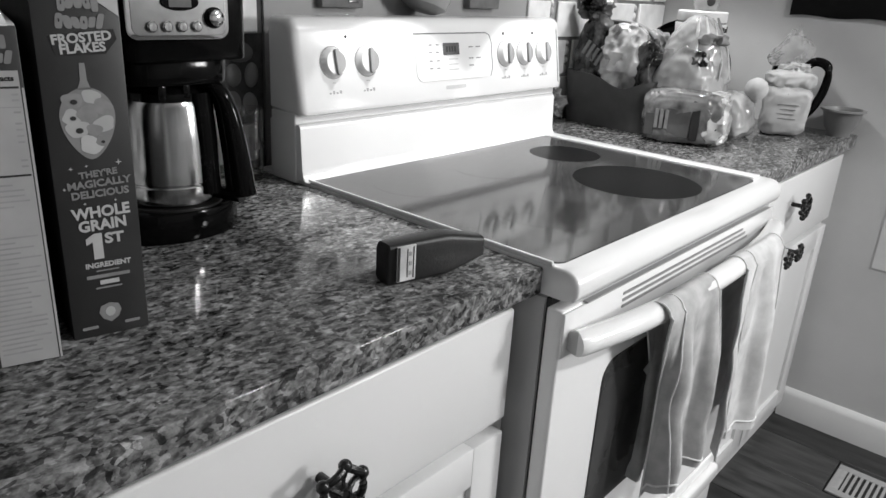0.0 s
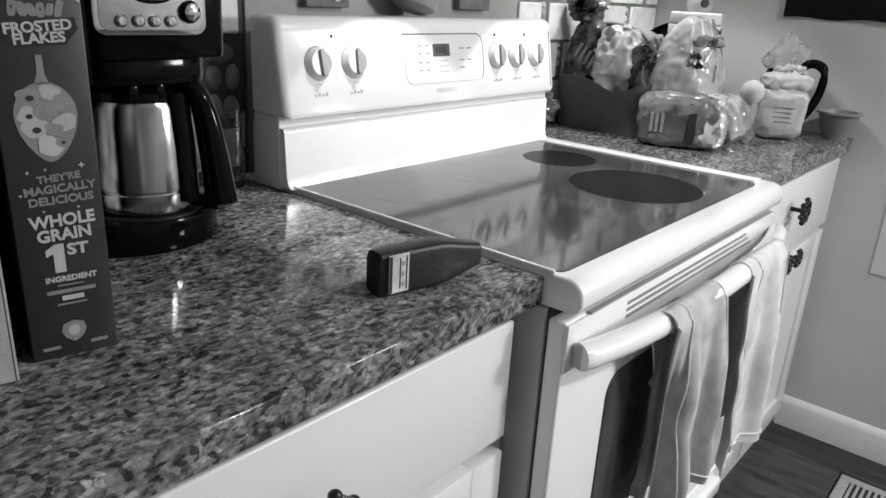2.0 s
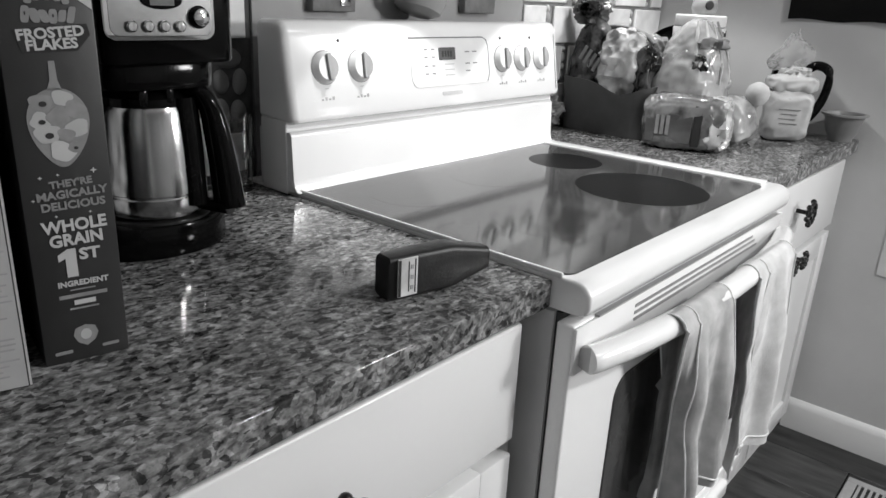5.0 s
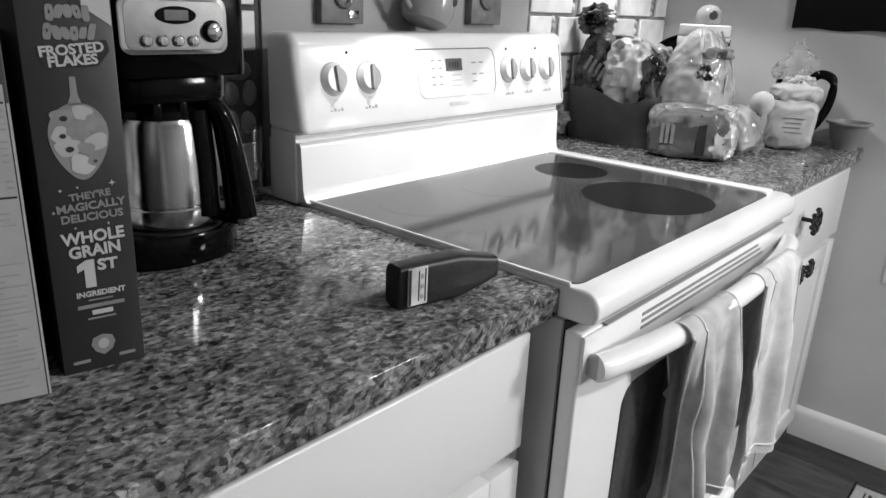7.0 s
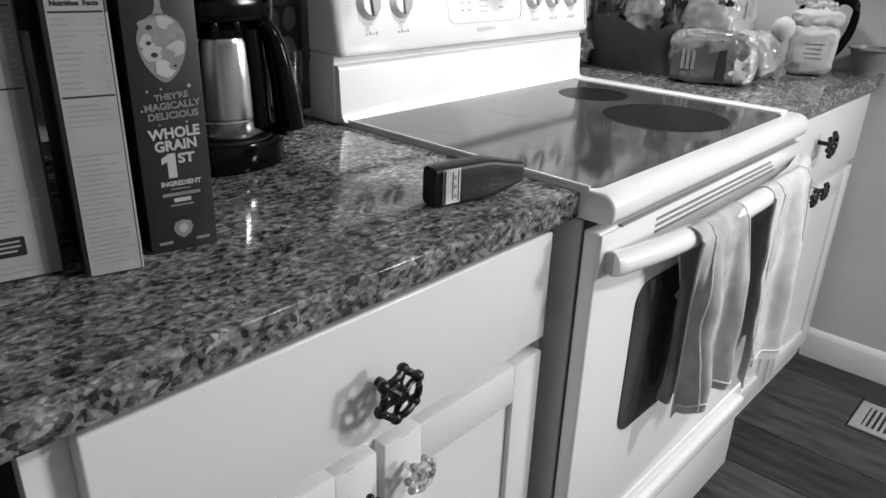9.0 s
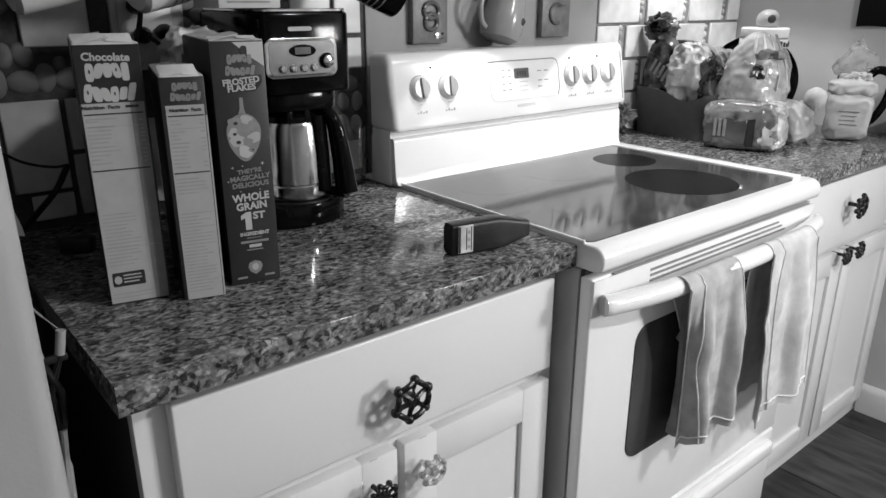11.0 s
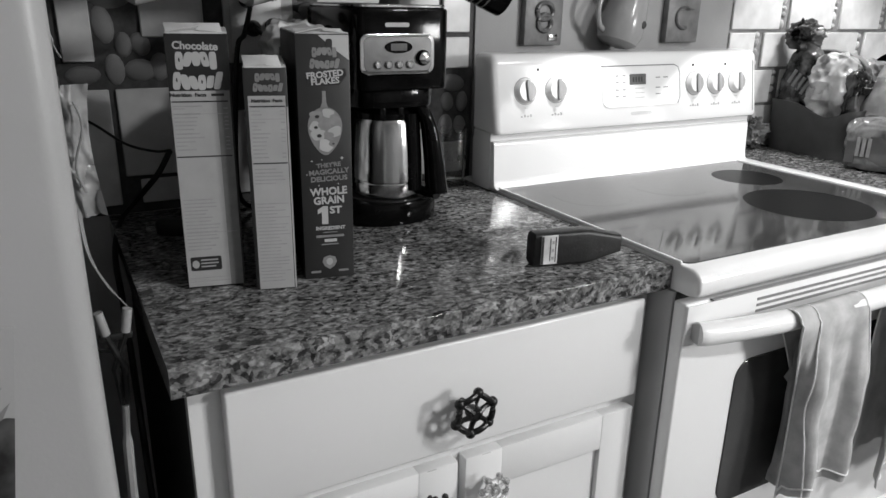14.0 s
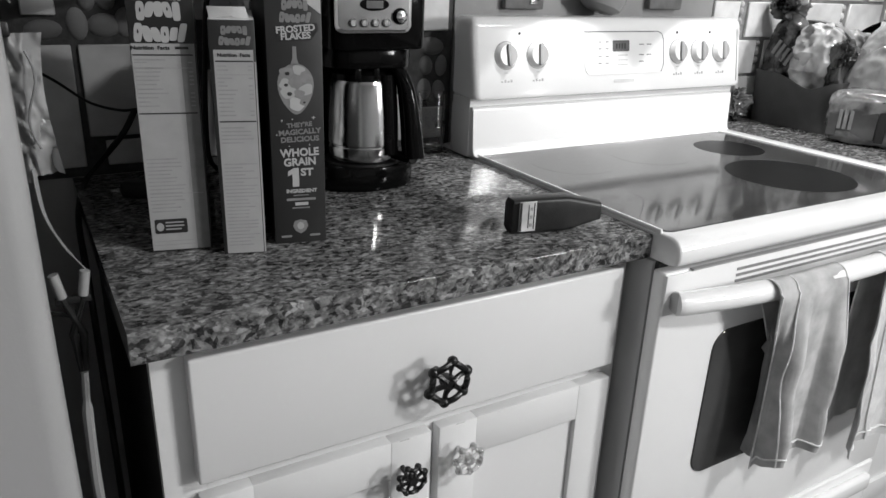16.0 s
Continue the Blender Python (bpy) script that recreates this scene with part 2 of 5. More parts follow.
def mesh_of(bm, name, material, angle=38):
    me = bpy.data.meshes.new(name)
    bm.to_mesh(me)
    bm.free()
    me.materials.append(material)
    me.polygons.foreach_set("use_smooth", [angle > 0] * len(me.polygons))
    if angle > 0:
        me.set_sharp_from_angle(angle=radians(angle))
    return me


def put(name, me, parent=None, label="", m=ID):
    ob = new(name, me)
    if parent is not None:
        ob.parent = parent
        ob.matrix_parent_inverse = W[parent].inverted()
    ob.matrix_basis = m
    W[ob] = m.copy()
    if label:
        ob["label"] = label
    return ob


def part(name, bm, material, parent=None, label="", m=ID, angle=38):
    return put(name, mesh_of(bm, name, material, angle), parent, label, m)


def solo(name, bm, material, label, category, kind="", m=ID, angle=38, group=""):
    return tagged(part(name, bm, material, None, "", m, angle), label, category, group, kind)


def box(x0, x1, y0, y1, z0, z1, bevel=0.0, seg=2, bm=None):
    t = bmesh.new()
    bmesh.ops.create_cube(t, size=1)
    bmesh.ops.scale(t, vec=(x1 - x0, y1 - y0, z1 - z0), verts=t.verts)
    bmesh.ops.translate(t, vec=((x0 + x1) / 2, (y0 + y1) / 2, (z0 + z1) / 2), verts=t.verts)
    if bevel:
        bmesh.ops.bevel(t, geom=t.edges[:], offset=bevel, segments=seg, profile=0.5, affect="EDGES")
    return join(bm, t)


def join(bm, t):
    if bm is None:
        return t
    me = bpy.data.meshes.new("tmp")
    t.to_mesh(me)
    t.free()
    bm.from_mesh(me)
    bpy.data.meshes.remove(me)
    return bm


def lathe(profile, n=32, at=(0, 0, 0), bm=None, cap=True):
    """A turned body from (radius, height) pairs."""
    t = bmesh.new()
    rings = []
    for r, z in profile:
        rings.append([t.verts.new((at[0] + r * math.cos(2 * math.pi * i / n), at[1] + r * math.sin(2 * math.pi * i / n), at[2] + z)) for i in range(n)])
    for a, b in zip(rings, rings[1:]):
        for i in range(n):
            t.faces.new((a[i], a[(i + 1) % n], b[(i + 1) % n], b[i]))
    if cap:
        if profile[0][0] > 1e-5:
            t.faces.new(rings[0][::-1])
        if profile[-1][0] > 1e-5:
            t.faces.new(rings[-1])
    bmesh.ops.remove_doubles(t, verts=t.verts, dist=1e-6)
    bmesh.ops.recalc_face_normals(t, faces=t.faces)
    return join(bm, t)


def tube(points, radius, n=10, bm=None, closed=False, flat=1.0):
    """A round bar through points; radius may be one number or one a point."""
    pts = [Vector(p) for p in points]
    rad = radius if isinstance(radius, (list, tuple)) else [radius] * len(pts)
    t = bmesh.new()
    rings = []
    ref = Vector((0.13, 0.21, 0.97))
    for i, p in enumerate(pts):
        a = pts[i - 1] if (i or closed) else p
        b = pts[(i + 1) % len(pts)] if (closed or i < len(pts) - 1) else p
        d = (b - a).normalized()
        u = (ref - d * ref.dot(d)).normalized()
        v = d.cross(u)
        rings.append([t.verts.new(p + (u * math.cos(2 * math.pi * k / n) * flat + v * math.sin(2 * math.pi * k / n)) * rad[i]) for k in range(n)])
    for a, b in zip(rings, rings[1:] + (rings[:1] if closed else [])):
        for k in range(n):
            t.faces.new((a[k], a[(k + 1) % n], b[(k + 1) % n], b[k]))
    if not closed:
        t.faces.new(rings[0][::-1])
        t.faces.new(rings[-1])
    bmesh.ops.recalc_face_normals(t, faces=t.faces)
    return join(bm, t)


def curve_points(ctrl, steps=8):
    """Catmull-Rom points through ctrl."""
    c = [Vector(p) for p in ctrl]
    c = [2 * c[0] - c[1]] + c + [2 * c[-1] - c[-2]]
    out = []
    for i in range(1, len(c) - 2):
        for s in range(steps):
            t = s / steps
            out.append(0.5 * (2 * c[i] + (c[i + 1] - c[i - 1]) * t + (2 * c[i - 1] - 5 * c[i] + 4 * c[i + 1] - c[i + 2]) * t * t + (3 * c[i] - c[i - 1] - 3 * c[i + 1] + c[i + 2]) * t ** 3))
    out.append(c[-2])
    return out


def prism(outline, depth0, depth1, axis="y", bevel=0.0, seg=2):
    """An outline in a plane pushed from depth0 to depth1 along axis."""
    t = bmesh.new()
    put_v = {"y": lambda a, b, d: (a, d, b), "x": lambda a, b, d: (d, a, b), "z": lambda a, b, d: (a, b, d)}[axis]
    lo = [t.verts.new(put_v(a, b, depth0)) for a, b in outline]
    hi = [t.verts.new(put_v(a, b, depth1)) for a, b in outline]
    n = len(lo)
    t.faces.new(lo)
    t.faces.new(hi[::-1])
    for i in range(n):
        t.faces.new((lo[i], hi[i], hi[(i + 1) % n], lo[(i + 1) % n]))
    bmesh.ops.recalc_face_normals(t, faces=t.faces)
    if bevel:
        es = [e for e in t.edges if len(e.link_faces) == 2 and e.calc_face_angle(0) > 0.5]
        bmesh.ops.bevel(t, geom=es, offset=bevel, segments=seg, profile=0.5, affect="EDGES")
    return t


def rounded(a0, a1, b0, b1, r, n=6):
    out = []
    for ca, cb, s in ((a1 - r, b1 - r, 0), (a0 + r, b1 - r, 90), (a0 + r, b0 + r, 180), (a1 - r, b0 + r, 270)):
        for k in range(n + 1):
            g = radians(s + 90 * k / n)
            out.append((ca + r * math.cos(g), cb + r * math.sin(g)))
    return out


def loft(profile, stations, shrink):
    """A profile in y and z carried along x through stations (x, inset); shrink(y, z, inset) draws a point in."""
    t = bmesh.new()
    rings = [[t.verts.new((x, *shrink(y, z, s))) for y, z in profile] for x, s in stations]
    n = len(profile)
    for a, b in zip(rings, rings[1:]):
        for i in range(n):
            t.faces.new((a[i], a[(i + 1) % n], b[(i + 1) % n], b[i]))
    t.faces.new(rings[0][::-1])
    t.faces.new(rings[-1])
    bmesh.ops.recalc_face_normals(t, faces=t.faces)
    return t


def ellipse(a, b, ra, rb, n=24):
    return [(a + ra * math.cos(2 * math.pi * k / n), b + rb * math.sin(2 * math.pi * k / n)) for k in range(n)]


def word(text, size, depth=0.0004, align="CENTER", heavy=0.034):
    """Lettering as a mesh in its own xy plane."""
    cu = bpy.data.curves.new("word", "FONT")
    cu.body, cu.size, cu.extrude = text, size, depth
    cu.align_x, cu.align_y = align, "CENTER"
    cu.resolution_u = 3
    cu.offset = heavy * size
    ob = bpy.data.objects.new("word", cu)
    me = bpy.data.meshes.new_from_object(ob)
    bpy.data.objects.remove(ob)
    bpy.data.curves.remove(cu)
    return me


def lettering(name, text, size, material, parent, m, squeeze=1.0):
    me = word(text, size)
    bm = bmesh.new()
    bm.from_mesh(me)
    bpy.data.meshes.remove(me)
    bmesh.ops.scale(bm, vec=(squeeze, 1, 1), verts=bm.verts)
    return part(name, bm, material, parent, "", m, angle=0)


def lumpy(rx, ry, rz, at, power=2.6, rough=0.12, freq=9.0, nu=36, nv=24, seed=0, squash=None):
    """A soft filled bag: a super-ellipsoid with creased noise."""
    t = bmesh.new()
    g = lambda c, p: math.copysign(abs(c) ** (2 / p), c)
    rings = []
    for j in range(nv + 1):
        ph = -math.pi / 2 + math.pi * j / nv
        ring = []
        for i in range(nu):
            th = 2 * math.pi * i / nu
            x = rx * g(math.cos(ph), power) * g(math.cos(th), power)
            y = ry * g(math.cos(ph), power) * g(math.sin(th), power)
            z = rz * g(math.sin(ph), power)
            p = Vector((x, y, z))
            o = Vector((seed * 3.7, seed * 1.3, seed * 7.1))
            fold = lambda w: 0.5 - 2.0 * abs(noise.noise(w))
            d = rough * 0.05 * noise.noise(p * freq * 0.6 + o) + rough * 0.045 * fold(p * freq * 1.3 + o) + rough * 0.028 * fold(p * freq * 2.9 + o)
            out = Vector((p.x / rx, p.y / ry, 0.35 * p.z / rz))
            p = p + (out.normalized() if out.length > 1e-6 else Vector((0, 0, 0))) * d
            if squash:
                f = squash(max(0.0, min(1.0, (z / rz + 1) / 2)))
                p.x, p.y = p.x * f, p.y * f
            ring.append(t.verts.new((at[0] + p.x, at[1] + p.y, max(at[2] - rz, at[2] + p.z))))
        rings.append(ring)
    for a, b in zip(rings, rings[1:]):
        for i in range(nu):
            t.faces.new((a[i], a[(i + 1) % nu], b[(i + 1) % nu], b[i]))
    bmesh.ops.remove_doubles(t, verts=t.verts, dist=1e-5)
    bmesh.ops.recalc_face_normals(t, faces=t.faces)
    return t


def spun(bm, deg, about=(0, 0, 0), axis="Z"):
    bmesh.ops.rotate(bm, cent=about, matrix=Matrix.Rotation(radians(deg), 3, axis), verts=bm.verts)
    return bm

# ---- setting ----
NORTH, EAST, WEST, SOUTH, TOP = 0.64, 1.545, -2.2, -3.3, 2.4
wall_north = solo("wall_north", box(WEST - 0.1, EAST + 0.1, NORTH, NORTH + 0.1, 0, TOP), WALLP, "grey painted plaster kitchen wall behind the range", "wall", "structure")
wall_west = solo("wall_west", box(WEST - 0.1, WEST, SOUTH, NORTH, 0, TOP), WALLP, "grey painted plaster side wall", "wall", "structure")
wall_south = solo("wall_south", box(WEST - 0.1, EAST + 0.1, SOUTH - 0.1, SOUTH, 0, TOP), WALLP, "grey painted plaster wall closing the kitchen", "wall", "structure")
solo("ceiling", box(WEST - 0.1, EAST + 0.1, SOUTH - 0.1, NORTH + 0.1, TOP, TOP + 0.08), TRIM, "flat white painted ceiling", "ceiling", "structure")
# east wall with its window opening
WY0, WY1, WZ0, WZ1 = -2.55, -1.75, 1.12, 2.1
bm = box(EAST, EAST + 0.12, WY1, NORTH, 0, TOP)
box(EAST, EAST + 0.12, SOUTH, WY0, 0, TOP, bm=bm)
box(EAST, EAST + 0.12, WY0, WY1, 0, WZ0, bm=bm)
box(EAST, EAST + 0.12, WY0, WY1, WZ1, TOP, bm=bm)
wall_east = solo("wall_east", bm, WALLP, "grey painted plaster wall beside the cabinets", "wall", "structure")
window_1 = thing("window_1", "white framed window letting daylight into the kitchen", "window", (EAST, -2.15, WZ0), kind="structure")
bm = box(EAST + 0.06, EAST + 0.1, WY0, WY0 + 0.05, WZ0, WZ1)
box(EAST + 0.06, EAST + 0.1, WY1 - 0.05, WY1, WZ0, WZ1, bm=bm)
box(EAST + 0.06, EAST + 0.1, WY0 + 0.05, WY1 - 0.05, WZ0, WZ0 + 0.05, bm=bm)
box(EAST + 0.06, EAST + 0.1, WY0 + 0.05, WY1 - 0.05, WZ1 - 0.05, WZ1, bm=bm)
part("window_frame", bm, TRIM, window_1)
pane = part("pane", box(EAST + 0.078, EAST + 0.082, WY0 + 0.05, WY1 - 0.05, WZ0 + 0.05, WZ1 - 0.05), CLEAR, window_1)
pane.visible_shadow = False
# baseboard with a rounded top
prof = [(EAST - 0.001, 0.0), (EAST - 0.016, 0.0), (EAST - 0.016, 0.078), (EAST - 0.012, 0.092), (EAST - 0.004, 0.1), (EAST - 0.001, 0.1)]
bm = bmesh.new()
lo = [bm.verts.new((a, SOUTH, b)) for a, b in prof]
hi = [bm.verts.new((a, 0.03, b)) for a, b in prof]
bm.faces.new(lo), bm.faces.new(hi[::-1])
for i in range(len(prof)):
    bm.faces.new((lo[i], hi[i], hi[(i + 1) % len(prof)], lo[(i + 1) % len(prof)]))
bmesh.ops.recalc_face_normals(bm, faces=bm.faces)
solo("baseboard", bm, TRIM, "white painted wooden baseboard along the wall", "baseboard", "structure")
floor = solo("floor", box(WEST, EAST, SOUTH, NORTH, -0.06, -0.006), FLOORGAP, "dark grey-brown wood-look plank floor", "floor", "structure")

# ---- worktops ----


def worktop(x0, x1, label):
    n = 6
    prof = [(0.635, 0.876), (0.635, 0.914)]
    prof += [(0.003 - 0.003 * math.sin(radians(90 * k / n)), 0.911 + 0.003 * math.cos(radians(90 * k / n))) for k in range(n + 1)]
    prof += [(0.005 - 0.005 * math.cos(radians(90 * k / n)), 0.881 - 0.005 * math.sin(radians(90 * k / n))) for k in range(n + 1)]
    t = prism(prof, x0, x1, "x")
    return solo("countertop", t, STONE, label, "countertop")


worktop(-0.712, 0.007, "polished speckled grey stone countertop on white cabinet")
worktop(0.765, 1.5435, "polished speckled grey stone countertop holding bread bags")

# ---- valve-wheel cabinet knobs ----


def valve_wheel(name, parent, at, size, material, lobes, label):
    """A garden-valve wheel on a short stem, facing the room."""
    x, y, z = at
    r = size * 0.5
    pts = []
    for k in range(lobes * 6):
        g = 2 * math.pi * k / (lobes * 6) + 0.35
        ph = (k % 6) / 6
        rr = r * (1 - 0.10 * math.sin(math.pi * ph)) * 0.9
        pts.append((x + rr * math.cos(g), y - 0.004 * math.sin(math.pi * ph), z + rr * math.sin(g)))
    bm = tube(pts, size * 0.07, 9, closed=True)
    for k in range(lobes):
        g = 2 * math.pi * k / lobes + 0.35
        p = Vector((x + r * 0.92 * math.cos(g), y, z + r * 0.92 * math.sin(g)))
        s = bmesh.new()
        bmesh.ops.create_uvsphere(s, u_segments=10, v_segments=7, radius=size * 0.115)
        bmesh.ops.translate(s, vec=p, verts=s.verts)
        join(bm, s)
        a = Vector((x, y - 0.004, z))
        tube([a + (p - a) * 0.15, a + (p - a) * 0.6 + Vector((0, 0.002, 0)), p], [size * 0.075, size * 0.055, size * 0.065], 7, bm=bm)
    hub = lathe([(size * 0.15, -0.006), (size * 0.17, 0.0), (size * 0.15, 0.008), (size * 0.09, 0.011), (size * 0.09, 0.04)], 14)
    bmesh.ops.rotate(hub, cent=(0, 0, 0), matrix=Matrix.Rotation(radians(-90), 3, "X"), verts=hub.verts)
    bmesh.ops.translate(hub, vec=(x, y, z), verts=hub.verts)
    join(bm, hub)
    return part(name, bm, material, parent, label)


# ---- base cabinets ----


def slab_front(x0, x1, z0, z1, y0, y1):
    """A thick slab front with eased edges."""
    return box(x0, x1, y0, y1, z0, z1, 0.0035, 3)


def shaker_door(x0, x1, z0, z1, y0, y1, rail=0.062):
    bm = box(x0, x0 + rail, y0, y1, z0, z1, 0.0025)
    box(x1 - rail, x1, y0, y1, z0, z1, 0.0025, bm=bm)
    box(x0 + rail - 0.001, x1 - rail + 0.001, y0 + 0.0006, y1, z1 - rail, z1, 0.002, bm=bm)
    box(x0 + rail - 0.001, x1 - rail + 0.001, y0 + 0.0006, y1, z0, z0 + rail, 0.002, bm=bm)
    box(x0 + rail - 0.004, x1 - rail + 0.004, y0 + 0.009, y1 - 0.002, z0 + rail - 0.004, z1 - rail + 0.004, bm=bm)
    return bm


def base_cabinet(x0, x1, dx0, dx1, split, label, wheels, zd):
    cab = thing("base_cabinet", label, "cabinet", ((x0 + x1) / 2, 0.32, 0))
    # Left side carries the shade of the gap in its dark colour.
    part("side_panel", box(x0, x0 + 0.018, 0.056, 0.63, 0.0, 0.8755), SIDEDK, cab, "side panel with the gap's shade in its colour")
    part("side_panel", box(x1 - 0.018, x1, 0.056, 0.63, 0.0, 0.8755), PAINT, cab)
    part("back_panel", box(x0 + 0.018, x1 - 0.018, 0.6, 0.63, 0.0, 0.8755), PAINT, cab)
    part("bottom_panel", box(x0 + 0.018, x1 - 0.018, 0.06, 0.6, 0.08, 0.098), PAINT, cab)
    bm = box(x0, dx0 + 0.012, 0.036, 0.056, 0.0, 0.8755, 0.001)
    box(dx1 - 0.012, x1, 0.036, 0.056, 0.0, 0.8755, 0.001, bm=bm)
    box(dx0 + 0.012, dx1 - 0.012, 0.036, 0.056, 0.84, 0.8755, bm=bm)
    box(dx0 + 0.012, dx1 - 0.012, 0.036, 0.056, zd[1] - 0.02, zd[1] + 0.04, bm=bm)
    box(dx0 + 0.012, dx1 - 0.012, 0.036, 0.056, 0.0, 0.08, bm=bm)
    box(split - 0.03, split + 0.03, 0.038, 0.056, 0.08, zd[1] - 0.02, bm=bm)
    part("face_frame", bm, PAINT, cab)
    drawer = part("drawer_front", slab_front(dx0, dx1, zd[0], 0.862, 0.014, 0.0355), PAINT, cab)
    left = part("door", shaker_door(dx0, split - 0.006, 0.06, zd[1], 0.015, 0.0355), PAINT, cab)
    right = part("door", shaker_door(split + 0.006, dx1, 0.06, zd[1], 0.015, 0.0355), PAINT, cab)
    for owner, at, size, material, lobes, text in zip((drawer, left, right), *zip(*wheels)):
        valve_wheel("handle", owner, at, size, material, lobes, text)
    return cab


base_cabinet(-0.692, -0.0015, -0.656, -0.026, -0.342, "white painted base cabinet with one drawer and two doors",
             [((-0.347, -0.02, 0.772), 0.064, IRON, 6, "black valve wheel handle"),
              ((-0.393, -0.014, 0.632), 0.043, IRON, 8, "small black valve wheel handle"),
              ((-0.305, -0.014, 0.634), 0.046, CLEARPL, 7, "clear glass valve wheel handle")], (0.698, 0.676))
for x in (-0.389, -0.301):
    bm = tube([(x - 0.008, 0.0165, 0.669), (x - 0.008, 0.0165, 0.674), (x + 0.006, 0.0165, 0.674), (x + 0.009, 0.0165, 0.671), (x + 0.009, 0.0165, 0.666)], 0.0014, 7)
    solo("door_catch", bm, CLEARPL, "small clear hook stuck to the cabinet door", "hook", group="door catches")
base_cabinet(0.768, 1.5435, 0.79, 1.512, 1.15, "white painted base cabinet beside the range with black knobs",
             [((1.112, -0.018, 0.79), 0.06, IRON, 6, "black valve wheel handle"),
              ((1.105, -0.01, 0.652), 0.045, IRON, 8, "small black valve wheel handle"),
              ((1.185, -0.01, 0.652), 0.045, IRON, 8, "small black valve wheel handle")], (0.675, 0.655))

# ---- electric range ----
rng = thing("electric_range", "white freestanding electric range with black ceramic glass cooktop", "range", (0.381, 0.3, 0))
RX0, RX1 = 0.002, 0.762
part("body", box(RX0 + 0.004, RX1 - 0.004, -0.0085, 0.585, 0.04, 0.875, 0.002), SIDE, rng, "grey enamelled body")
part("door_gasket", box(RX0 + 0.009, RX1 - 0.009, -0.017, -0.008, 0.05, 0.874), BLACKMATTE, rng, "black seal behind the oven door")
for x in (0.05, 0.71):
    for y in (0.03, 0.56):
        part("foot", lathe([(0.016, 0), (0.016, 0.02), (0.01, 0.022), (0.01, 0.041)], 12, (x, y, 0)), BLACKMATTE, rng)
n = 8
prof = [(0.62, 0.876), (0.62, 0.9205), (-0.03, 0.9205)]
prof += [(-0.030 - 0.024 * math.sin(radians(90 * k / n)), 0.9205 - 0.022 + 0.022 * math.cos(radians(90 * k / n))) for k in range(1, n + 1)]
prof += [(-0.054, 0.89), (-0.05, 0.881), (-0.04, 0.878), (-0.02, 0.878)]
ARC = [(0.0, 0.005), (0.0006, 0.0032), (0.0018, 0.0014), (0.0032, 0.0004), (0.005, 0.0)]
ENDS = [(0.0085 + a, b) for a, b in ARC] + [(RX1 - a, b) for a, b in ARC[::-1]]
top = part("cooktop_frame", loft(prof, ENDS, lambda y, z, s: (y + s if y < 0.1 else y, z - s * 0.9 if z > 0.895 else z)), ENAMEL, rng, angle=50)
for a, b in ((0.0087, 0.0135), (0.712, 0.748)):
    part("side_rim", box(a, b, -0.012, 0.49, 0.918, 0.9255, 0.002, 3), ENAMEL, top, "raised white rim")
glass = part("cooktop_glass", prism(rounded(0.0136, 0.7118, -0.018, 0.488, 0.02), 0.919, 0.9225, "z", 0.0006, 1), GLASSTOP, rng, "black ceramic cooktop glass")
for cx, cy, r, light in ((0.15, 0.36, 0.08, 1), (0.35, 0.355, 0.08, 1), (0.495, 0.128, 0.118, 0), (0.58, 0.342, 0.075, 0), (0.2, 0.13, 0.09, 1)):
    ring = bmesh.new()
    bmesh.ops.create_circle(ring, cap_ends=True, segments=56, radius=r)
    ext = bmesh.ops.extrude_face_region(ring, geom=ring.faces[:])
    bmesh.ops.translate(ring, vec=(0, 0, 0.00008), verts=[v for v in ext["geom"] if isinstance(v, bmesh.types.BMVert)])
    bmesh.ops.translate(ring, vec=(cx, cy, 0.92253), verts=ring.verts)
    bmesh.ops.recalc_face_normals(ring, faces=ring.faces)
    part("burner", ring, BURNER2 if light else BURNER, glass)
# riser with a curved foot
prof = [(0.58, 0.921), (0.478, 0.921), (0.484, 0.923), (0.489, 0.929), (0.4915, 0.94), (0.4958, 1.011), (0.5, 1.017), (0.58, 1.017)]
bm = prism(prof, 0.001, 0.752, "x", 0.0015)
part("riser", bm, ENAMEL, rng)
bm = box(-0.001, RX1, 0.507, 0.574, 0.915, 1.034, 0.003, 3)
box(RX0, RX1, 0.53, 0.578, 1.03, 1.176, 0.006, 3, bm=bm)
part("back_body", bm, ENAMEL, rng)
# control panel: sloped face, rounded top and ends
n = 6
prof = [(0.572, 1.034), (0.497, 1.03), (0.489, 1.033), (0.487, 1.04)]
prof += [(0.508, 1.160)] + [(0.530 - 0.022 * math.cos(radians(90 * k / n)), 1.163 + 0.024 * math.sin(radians(90 * k / n))) for k in range(1, n + 1)] + [(0.572, 1.187)]
ARC = [(0.0, 0.014), (0.001, 0.009), (0.004, 0.0045), (0.0085, 0.0015), (0.014, 0.0)]
ENDS = [(-0.002 + a, b) for a, b in ARC] + [(0.767 - a, b) for a, b in ARC[::-1]]
panel = part("control_panel", loft(prof, ENDS, lambda y, z, s: (y + s if y < 0.57 else y, z - s * 0.8 if z > 1.15 else z + s * 0.5 if z < 1.045 else z)), ENAMEL, rng, angle=50)
part("end_seam", tube([(0.7485, 0.4865, 1.045), (0.7485, 0.5075, 1.16), (0.7485, 0.516, 1.18), (0.7485, 0.534, 1.1872)], 0.0008, 6), KNOBGREY, panel)
LEAN_P = math.degrees(math.atan2(0.021, 0.12))


